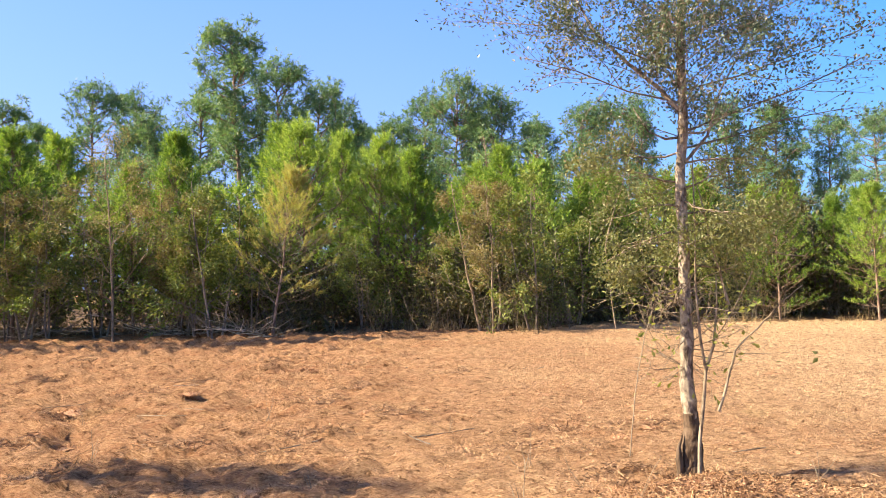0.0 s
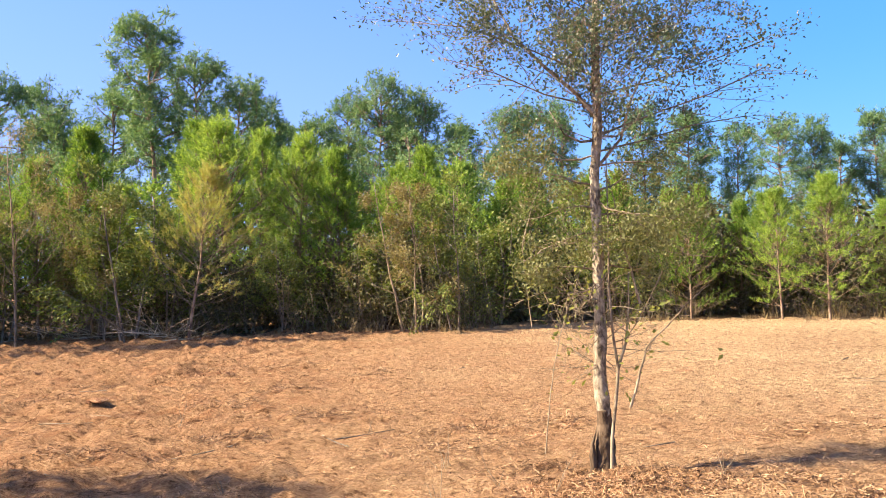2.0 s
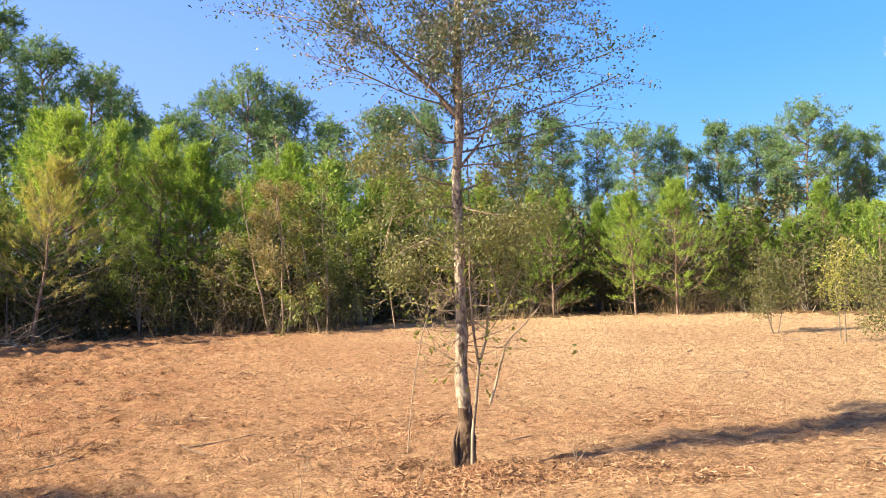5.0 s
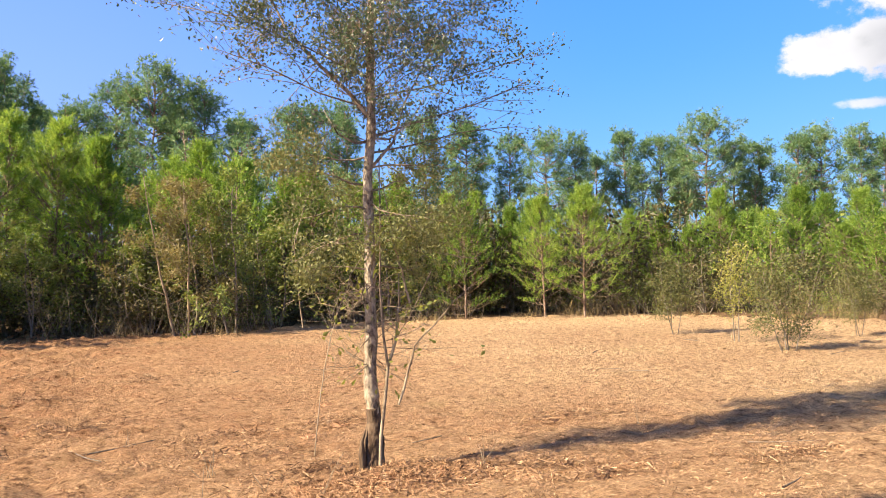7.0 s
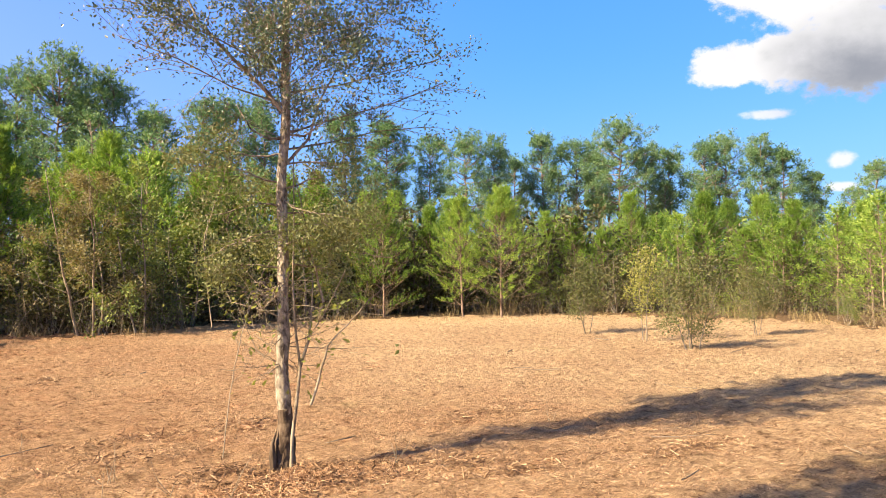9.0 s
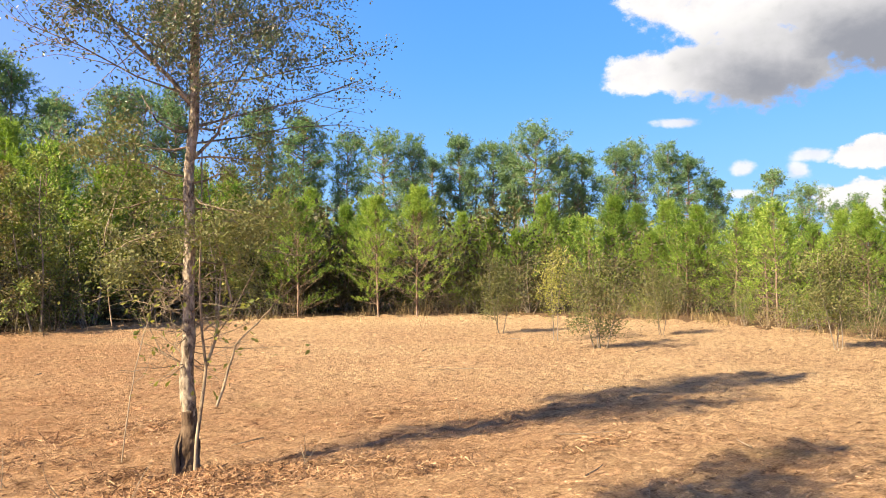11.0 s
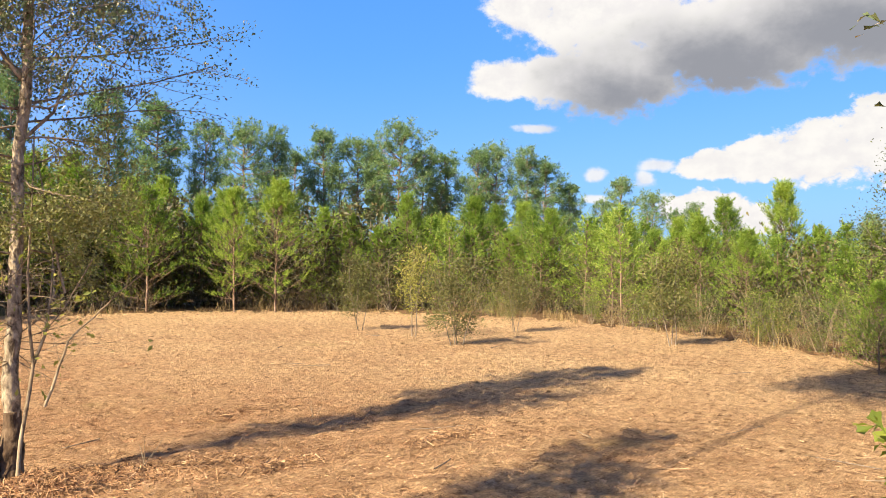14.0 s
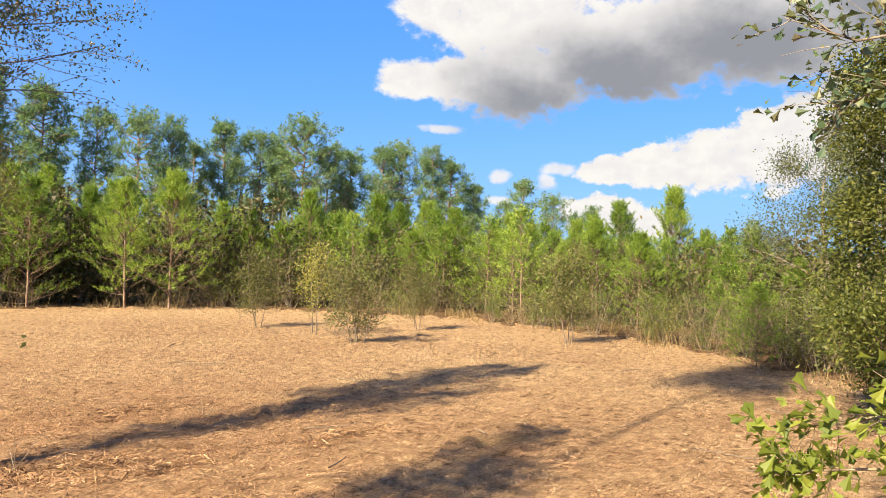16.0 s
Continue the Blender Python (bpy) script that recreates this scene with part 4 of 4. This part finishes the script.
# ---- pines ----
YOUNG = [young_pine(s, 6.5, wide=w) for s, w in ((31, 0.28), (32, 0.33), (33, 0.26), (34, 0.3))] + [young_pine(35, 6.5, low=0.2, wide=0.26), young_pine(36, 6.5, low=0.05, wide=0.34)]
TALL = [tall_pine(41, 13, 0.40), tall_pine(42, 13, 0.5, 0.12), tall_pine(43, 13, 0.36, 0.15), tall_pine(44, 13, 0.45, 0.17), tall_pine(45, 13, 0.55, 0.13, 36)]
young_north = [(-15.6, 26.9, 7.5), (-15.9, 30.2, 7.8), (-10.3, 28.4, 7.5), (-11.2, 26.9, 6.0), (-6.4, 29.6, 7.8), (-5.2, 28.3, 7.7), (-4.5, 31.0, 7.8), (-2.7, 29.2, 7.2), (-1.0, 28.4, 6.6),
               (-2.2, 33.3, 6.7), (2.1, 29.4, 6.7), (1.1, 31.4, 6.5), (4.1, 31.2, 6.4), (5.9, 30.9, 5.5), (7.4, 32.6, 5.8), (13.0, 28.7, 4.9), (14.3, 25.8, 4.3), (8.2, 28.6, 5.4), (9.7, 27.8, 4.9), (6.4, 29.0, 5.6), (11.6, 28.0, 4.8), (10.2, 29.8, 5.7), (5.2, 28.2, 5.2)]
young_east = [(11.1, 25.3, 4.2), (13.4, 23.6, 4.2), (14.6, 22.9, 4.5), (13.9, 27.3, 4.2), (17.5, 24.0, 3.8), (17.7, 22.6, 3.5), (18.4, 22.0, 3.1), (20.6, 22.8, 4.5), (22.1, 22.8, 3.6),
              (22.5, 20.9, 4.4), (24.6, 21.6, 4.2), (24.6, 20.0, 3.2), (21.9, 18.6, 2.9)]
young_far_east = [(22.4, 18.1, 4.0), (22.2, 16.7, 3.6), (23.0, 15.7, 3.1), (22.9, 14.0, 3.1), (21.9, 11.7, 3.1), (25.0, 14.3, 3.0), (22.5, 10.5, 3.7), (20.4, 10.2, 2.9), (21.3, 8.3, 3.9),
                  (21.5, 7.6, 2.7), (17.9, 5.7, 2.1), (13.3, 3.8, 1.4), (20.2, 4.9, 2.2), (19.1, 8.4, 2.5), (27.5, 17.9, 3.9)]
tall_north = [(-24.7, 41.3, 12.3), (-24.2, 43.9, 11.4), (-21.0, 43.3, 13.7), (-19.7, 46.2, 13.5), (-17.3, 42.9, 11.1), (-15.0, 43.7, 12.9), (-11.1, 40.8, 15.6), (-9.8, 43.2, 14.6), (-8.3, 45.6, 13.5),
              (-7.2, 49.8, 13.0), (-4.0, 52.2, 12.9), (-5.9, 55.0, 12.9), (-1.8, 52.4, 14.4), (0.3, 50.4, 14.8), (2.4, 52.4, 13.5), (4.0, 50.3, 13.7), (6.3, 54.1, 12.7), (8.4, 47.7, 12.4),
              (10.9, 51.3, 13.0), (12.6, 48.9, 12.7), (18.6, 49.1, 12.4), (20.6, 46.2, 11.6), (23.7, 46.9, 11.0), (25.1, 43.9, 10.6)]
tall_east = [(27.8, 44.8, 10.5), (30.0, 45.7, 9.7), (32.0, 44.4, 11.2), (34.9, 44.7, 11.1), (37.1, 42.8, 11.9), (38.6, 46.8, 11.0), (39.9, 43.1, 10.6), (42.8, 43.1, 10.5), (42.8, 40.2, 10.6),
             (44.0, 38.9, 10.8), (45.5, 37.1, 10.4), (46.6, 35.9, 9.8), (49.3, 35.6, 8.0), (38.8, 24.4, 6.9), (52.7, 30.3, 7.2), (56.0, 28.5, 6.5), (55.4, 25.2, 5.9), (67.4, 21.6, 4.4),
             (50.6, 33.8, 6.9), (51.9, 27.8, 5.7), (39.2, 11.3, 4.0)]
plant_all(YOUNG, young_north + young_east + young_far_east, "bright green young pine at the edge of the woods", "pine tree", "young pines along the clearing", 51, 0.12)
plant_all(TALL, tall_north + tall_east, "tall old pine with bare bole behind the young pines", "pine tree", "tall pines in the woods", 52, 0.15)


def young_height(b):
    return np.interp(b, [-45, 5, 20, 30, 45, 60, 70, 80, 98], [6.8, 6.0, 4.9, 4.0, 3.5, 2.9, 2.3, 1.9, 1.8])


def fill(seed, count, near, far, scale, spread, start=-44, sweep=140):
    """Places in the woods by bearing and depth behind the edge."""
    rng = np.random.default_rng(seed)
    out = []
    for n in range(count):
        b = start + sweep * (n + rng.uniform(0, 1)) / count
        d = edge_distance(b) + rng.uniform(near, far)
        x, y = spot(b, d)
        out.append((x, y, float(young_height(b) * scale * rng.uniform(1 - spread, 1 + spread))))
    return out


LIGHT = [young_pine(s, 6.5, blades=7, step=1.5, wide=0.32) for s in (38, 39, 40)]
plant_all(LIGHT, fill(61, 62, 2.0, 9, 0.85, 0.18) + fill(67, 60, 1.5, 12, 0.95, 0.25, 36, 60), "young pine standing within the dense woods", "pine tree", "young pines in the stand", 53, 0.15)
rng0 = np.random.default_rng(62)
back = [(*spot(b, 60 + rng0.uniform(-6, 10)), float(np.interp(b, [-44, 0, 20, 45, 55, 65, 98], [11.5, 12, 10.6, 9.6, 6.5, 4.2, 4]) * rng0.uniform(0.8, 0.98))) for b in np.linspace(-44, 98, 72)]
FARPINE = [tall_pine(46, 13, 0.3, 0.16, 30, 4, 7), tall_pine(47, 13, 0.35, 0.17, 30, 4, 7), tall_pine(48, 13, 0.25, 0.15, 30, 4, 7)]
mid_rng = np.random.default_rng(65)
for n in range(54):
    b = -44 + 140 * (n + mid_rng.uniform(0, 1)) / 54
    back.append((*spot(b, edge_distance(b) + mid_rng.uniform(8, 17)), float(young_height(b) * mid_rng.uniform(1.05, 1.35))))
# pines added out of view in the west, to shade the foot of the woods
west_rng = np.random.default_rng(66)
for n in range(7):
    back.append((-22.5 - west_rng.uniform(0, 7), 22.5 + 1.6 * n, float(west_rng.uniform(10, 13))))
# two more unseen pines, added to throw shade along the north edge
back += [(-16.8, 22.0, 12.0), (-19.5, 21.2, 12.5)]
plant_all(FARPINE, back, "tall pine far back in the woods, the western ones unseen shade casters", "pine tree", "tall pines in the woods", 54, 0.2)

# ---- broadleaf trees and brush along the edge ----
GREENWOOD = [hardwood(71, "broadleaf_tree", 5, 3, 0.32, 5600, 0.12, LEAF_GREEN, TWIG_GREY), hardwood(72, "broadleaf_tree", 5, 2, 0.3, 5200, 0.12, LEAF_GREEN, TWIG_GREY)]
BROWNWOOD = [hardwood(73, "fading_tree", 5, 3, 0.3, 8000, 0.09, LEAF_BROWN, TWIG, kids=5)]
BAREWOOD = [hardwood(74, "bare_tree", 6, 1, 0.36, 5000, 0.07, LEAF_BROWN, TWIG, 0.15, 0.0, kids=6, levels=3, thick=0.007)]
plant_all(GREENWOOD, [(-7.4, 24.6, 5.3), (-6.6, 25.8, 4.4), (2.9, 24.3, 4.6), (-13.4, 25.2, 4.9), (-12.3, 26.4, 4.7), (-17.5, 28, 6.0), (4.4, 26.5, 3.8), (8.6, 26.6, 4.0), (10.6, 26.4, 4.4), (-8.4, 25.2, 3.8), (-15.4, 26.2, 4.6), (-2.9, 26.2, 3.4), (0.3, 26.6, 3.4), (6.6, 27.4, 3.2), (-9.6, 27.2, 4.6)], "green broadleaf tree at the edge of the woods", "broadleaf tree", "broadleaf trees along the clearing", 81, 0.1)
plant_all(BROWNWOOD, [(1.5, 24.3, 5.0), (-9.2, 26.2, 5.2), (-14.4, 25.6, 5.2)], "thin tree with fading brown leaves and pale stems", "broadleaf tree", "fading trees along the clearing", 82, 0.1)
plant_all(BAREWOOD, [(-10.8, 24.4, 6.3)], "nearly leafless grey tree with spreading limbs", "broadleaf tree", "", 83)
dying = young_pine(37, 5.2, dead=True, low=0.2, full=0.8, blades=34, wide=0.36)
m = plant_all([dying], [(-5.3, 24.6, 5.0)], "leaning young pine with browning needles", "pine tree", "", 84)[0]
m.matrix_basis = pose(-5.6, 24.4, 0, 2, 9, 40) @ Matrix.Scale(5.5, 4)

BRUSH = [brush_clump(91, 22, 1.6, 700, 0.07, LEAF_BROWN), brush_clump(92, 18, 1.6, 1100, 0.075, LEAF_GREEN), brush_clump(93, 24, 1.6, 700, 0.06, LEAF_OLIVE)]
rngb = np.random.default_rng(63)
edge = []
for b in np.linspace(-42, 97, 72):
    d = edge_distance(b) + rngb.uniform(-0.2, 2.6)
    edge.append((*spot(b, d), float(rngb.uniform(0.8, 2.0) * np.interp(b, [-42, 20, 45, 60, 98], [1.25, 0.95, 0.8, 0.55, 0.55]))))
plant_all(BRUSH, edge, "tangle of thin dry stems with sparse leaves", "brush", "brush along the edge of the woods", 85, 0.3)

SHRUB = [hardwood(75, "shrub", 2, 5, 0.3, 5200, 0.05, LEAF_GREEN, TWIG_GREY, 0.05, 0.4), hardwood(76, "shrub", 2, 6, 0.28, 4200, 0.045, LEAF_GREY, TWIG, 0.05, 0.4)]
plant_all(SHRUB, [(16.4, 6.6, 1.2), (15.6, 5.4, 1.25), (14.9, 4.4, 1.2), (14.2, 3.6, 1.3), (13.6, 2.9, 1.3), (17.2, 8.6, 1.2), (18.6, 10.8, 1.2), (16.8, 5.0, 1.5), (15.6, 3.6, 1.6), (14.6, 2.4, 1.6), (18.6, 12.6, 1.1)],
          "dense green shrub beside the mulched clearing", "shrub", "shrubs along the clearing", 86, 0.25)

# ---- saplings left standing in the clearing ----
s1 = hardwood(77, "sapling", 1.8, 3, 0.24, 5600, 0.047, LEAF_SAPLING, TWIG_GREY, 0.2, 0.18, thick=0.006)
s2 = hardwood(78, "sapling", 2.0, 2, 0.26, 2000, 0.055, LEAF_YELLOW, TWIG_GREY, 0.25, 0.15, thick=0.007)
s3 = hardwood(79, "sapling", 1.7, 5, 0.24, 6800, 0.045, LEAF_SAPLING, TWIG_GREY, 0.1, 0.3, thick=0.006)
plant_all([s1], [(12.28, 15.22, 1.85), (14.84, 12.28, 1.55), (14.75, 7.98, 2.05)], "olive sapling standing in the mulched clearing", "sapling", "saplings in the clearing", 87, 0.1)
plant_all([s2], [(11.96, 12.9, 2.0)], "yellow-green broadleaf sapling standing in the clearing", "sapling", "saplings in the clearing", 88)
plant_all([s3], [(11.48, 10.98, 1.9)], "bushy olive sapling with many stems", "sapling", "saplings in the clearing", 89)

# ---- big trees at the east side ----
big = hardwood(101, "large_oak", 6, 3, 0.33, 52000, 0.058, LEAF_GREY, TWIG_GREY, 0.08, 0.22, 6, 3, 0.2, 0.012)
plant_all([big], [(16.7, 3.1, 5.3)], "large grey-green oak behind the shrubs", "oak tree", "", 111)
near_oak = hardwood(102, "near_oak", 5, 3, 0.28, 60000, 0.062, LEAF_NEAR, TWIG_GREY, 0.05, 0.2, 5, 3, 0.16, 0.012)
plant_all([near_oak], [(9.5, 1.2, 4.1)], "dense leafy oak at the edge of the clearing", "oak tree", "", 112)

# an oak beside the camera's path, whose limbs reach into the view
def near_tree():
    rng = np.random.default_rng(121)
    ob = new("overhanging_oak")
    ob.location = (4.5, -1.0, 0)
    trunk = Tubes()
    axis = wander(rng, (0, 0, -0.05), (0.02, 0.02, 1), 5.6, 9, 0.04, 0.1)
    rad = np.linspace(0.12, 0.012, 10)
    trunk.add(axis, rad, 10)
    part("trunk", trunk.mesh("trunk"), BARK_OAK, ob)
    tips = []
    for n, z in enumerate(np.linspace(3.3, 5.2, 8)):
        a = radians(n * 137.5 + 20)
        at = np.array([np.interp(z, axis[:, 2], axis[:, k]) for k in range(3)])
        t = Tubes()
        grow(rng, t, tips, at, unit(np.array([math.cos(a), math.sin(a), 0.45])), rng.uniform(1.2, 1.7), 0.02, 2, 0.8, 0.02, 0.15, 5, 4, 0.2)
        part("limb", t.mesh("limb"), TWIG_GREY, ob)
    pos, way = spray(rng, tips, 3600, 0.08)
    part("crown", leaf_mesh("crown", rng, pos, way, 0.06, 0.033), LEAF_OAK, ob)
    # two limbs that reach over the clearing
    for path, count, material, leaf in (([(0, 0, 2.6), (-0.35, 0.9, 2.75), (-0.55, 1.5, 2.45), (-0.62, 1.85, 2.42), (-0.64, 2.1, 2.55)], 240, LEAF_OAK, 0.052),
                                        ([(0, 0, 2.2), (-0.45, 0.8, 2.6), (-0.5, 1.3, 2.35), (-0.5, 1.75, 2.28), (-0.45, 1.95, 2.2)], 240, LEAF_OAK, 0.052),
                                        ([(0, 0, 1.0), (-0.4, 0.8, 1.1), (-0.62, 1.4, 1.12), (-0.72, 1.72, 1.06), (-0.8, 1.98, 0.99)], 330, LEAF_LIME, 0.062),
                                        ([(0, 0, 0.8), (-0.4, 0.9, 0.9), (-0.65, 1.5, 0.9), (-0.76, 1.82, 0.86), (-0.84, 2.08, 0.82)], 480, LEAF_LIME, 0.062)):
        p = np.array(path, float)
        t, ends = Tubes(), []
        t.add(p, np.linspace(0.013, 0.002, len(p)), 6)
        for k in range(26):
            f = rng.uniform(1.4, 3.95)
            i = int(f)
            q = p[i] + (p[i + 1] - p[i]) * (f - i)
            grow(rng, t, ends, q, unit(unit(p[i + 1] - p[i]) + rng.normal(0, 0.7, 3)), rng.uniform(0.1, 0.34), 0.0025, 0, 0.8, 0.0, 0.2)
        part("limb", t.mesh("limb"), TWIG if material == LEAF_LIME else TWIG_GREY, ob)
        pos, way = spray(rng, ends, count, 0.02)
        part("foliage", lobed_leaf_mesh("foliage", rng, pos, way, leaf * 1.1, leaf * 0.65), material, ob)
    return tagged(ob, "oak with low leafy limbs reaching over the clearing", "oak tree")


near_tree()

# trees outside the view to the west, whose shadows fall over the clearing
WEST = [hardwood(103, "shade_tree", 8, 1, 0.13, 2300, 0.12, LEAF_OAK, BARK_OAK, 0.55, 0.1, 5, 3, 0.15)]
plant_all(WEST, [(-4.4, 2.25, 8.1), (-8.6, 7.2, 6.8)], "slim oak standing west of the clearing", "oak tree", "shade trees west of the clearing", 113)
HIGH = [hardwood(104, "shade_tree", 13, 1, 0.10, 2400, 0.15, LEAF_OAK, BARK_OAK, 0.8, 0.05, 5, 2, 0.25, 0.0013)]
plant_all(HIGH, [(-3.5, 2.25, 13)], "tall slim oak with a high small crown", "oak tree", "shade trees west of the clearing", 115)

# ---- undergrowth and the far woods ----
# dark filler shrubs: their leaf colour stands in for deep shade between the pines
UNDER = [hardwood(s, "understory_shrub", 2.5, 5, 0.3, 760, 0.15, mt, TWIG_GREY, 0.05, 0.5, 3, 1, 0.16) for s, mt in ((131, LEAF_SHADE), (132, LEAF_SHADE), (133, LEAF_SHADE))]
rngu = np.random.default_rng(64)
under = []
for n in range(84):
    b = -44 + 141 * (n + rngu.uniform(0, 1)) / 84
    x, y = spot(b, edge_distance(b) + rngu.uniform(1.0, 7.0))
    under.append((x, y, float(rngu.uniform(1.8, 3.2) * np.interp(b, [-44, 20, 45, 60, 98], [1.25, 1.0, 0.75, 0.5, 0.5]))))
for n in range(64):
    b = 2 + 92 * (n + rngu.uniform(0, 1)) / 64
    x, y = spot(b, edge_distance(b) + rngu.uniform(3.0, 12.0))
    under.append((x, y, float(rngu.uniform(2.2, 3.6) * np.interp(b, [0, 20, 45, 60, 98], [1.2, 1.0, 0.9, 0.8, 0.7]))))
for n in range(34):
    b = -16 + 28 * (n + rngu.uniform(0, 1)) / 34
    x, y = spot(b, edge_distance(b) + rngu.uniform(0.6, 4.5))
    under.append((x, y, float(rngu.uniform(1.9, 3.3))))
for n in range(22):
    b = 11 + 30 * (n + rngu.uniform(0, 1)) / 22
    x, y = spot(b, edge_distance(b) + rngu.uniform(1.5, 5.0))
    under.append((x, y, float(rngu.uniform(2.8, 4.2))))
plant_all(UNDER, under, "darkened leafy shrub filling in for shade under the pines", "shrub", "understory of the woods", 114, 0.2)


def far_woods():
    """A continuous belt of distant woods all round."""
    rng = np.random.default_rng(141)
    n = 36000
    b = rng.uniform(-180, 180, n)
    d = rng.uniform(70, 105, n)
    top = np.interp(b, [-180, -60, 0, 20, 45, 58, 66, 75, 100, 180], [9, 12, 12, 11, 9, 5.5, 3.6, 3.6, 6, 9]) * (d / 80) * (0.75 + 0.25 * np.sin(b * 1.9) * np.sin(b * 0.73 + 1))
    z = top * rng.uniform(0, 1, n) ** 0.95
    pos = np.stack([0.6 + np.sin(np.radians(b)) * d, 0.4 + np.cos(np.radians(b)) * d, z], 1)
    way = rng.normal(0, 1, (n, 3))
    me = leaf_mesh("far_woods", rng, pos, way, 1.2, 0.6)
    me.materials.append(LEAF_GREEN)
    return tagged(new("far_woods", me), "belt of distant pine woods", "woods", kind="stuff")


far_woods()


# ---- dry grass and weeds where the mulch meets the woods ----
def weed_fringe():
    rng = np.random.default_rng(151)
    b = np.concatenate([rng.uniform(-43, 58, 11000), rng.uniform(58, 97, 2200)])
    n = len(b)
    b = b + 1.6 * np.sin(b * 1.7) + 0.7 * np.sin(b * 4.1)
    d = edge_distance(b) + rng.gamma(1.6, 0.8, n) - 0.4 + 0.5 * np.sin(b * 0.9)
    x, y = 0.6 + np.sin(np.radians(b)) * d, 0.4 + np.cos(np.radians(b)) * d
    tall = rng.gamma(2.0, 0.16, n) * (0.6 + 0.4 * np.sin(b * 0.37 + 2)) * np.interp(b, [40, 98], [1, 0.45])
    tilt = rng.normal(0, 0.65, (n, 2)) * tall[:, None]
    base = np.stack([x, y, ground_height(x, y) - 0.02], 1)
    side = np.stack([np.cos(b * 9), np.sin(b * 9), b * 0], 1) * 0.006
    mid = base + np.concatenate([tilt * 0.35, tall[:, None] * 0.6], 1)
    tip = base + np.concatenate([tilt, tall[:, None]], 1)
    me = tri_mesh("weed_fringe", np.stack([base - side, base + side, mid - side * 0.7, mid + side * 0.7, tip], 1), 5, [(0, 1, 3), (0, 3, 2), (2, 3, 4)])
    me.materials.append(STALK)
    return tagged(new("weed_fringe", me), "dry tan grass and weeds along the woods", "grass", kind="stuff")


weed_fringe()


# ---- a pile of cut brush at the edge ----
def brush_pile(seed, x, y, wide):
    rng = np.random.default_rng(seed)
    ob = new("brush_pile")
    ob.location = (x, y, 0)
    for k in range(30):
        a = rng.uniform(0, 2 * math.pi)
        foot = np.array([rng.normal(0, wide * 0.5), rng.normal(0, 0.5), rng.uniform(0.02, 0.3)])
        pts = wander(rng, foot, unit(np.array([math.cos(a) * 1.2, math.sin(a) * 0.5, rng.uniform(0.0, 0.45)])), rng.uniform(0.8, 2.2), 4, 0.12, -0.03)
        pts[:, 2] = np.maximum(pts[:, 2], 0.02)
        t = Tubes()
        t.add(pts, np.linspace(0.018, 0.005, 5) * rng.uniform(0.6, 1.3), 4)
        for _ in range(4):
            i = rng.integers(1, 4)
            tw = wander(rng, pts[i], unit(pts[i + 1] - pts[i] + rng.normal(0, 0.5, 3)), rng.uniform(0.2, 0.6), 2, 0.15, 0.0)
            t.add(np.maximum(tw, [-99, -99, 0.02]), [0.007, 0.005, 0.002], 3)
        part("branch", t.mesh("branch"), TWIG_PALE if k % 2 else TWIG, ob)
    return tagged(ob, "heap of cut pale branches at the woods' edge", "brush pile", "brush piles")


brush_pile(181, -9.3, 26.2, 2.2)
brush_pile(182, -14.8, 26.8, 1.6)
brush_pile(183, -6.6, 24.6, 1.0)
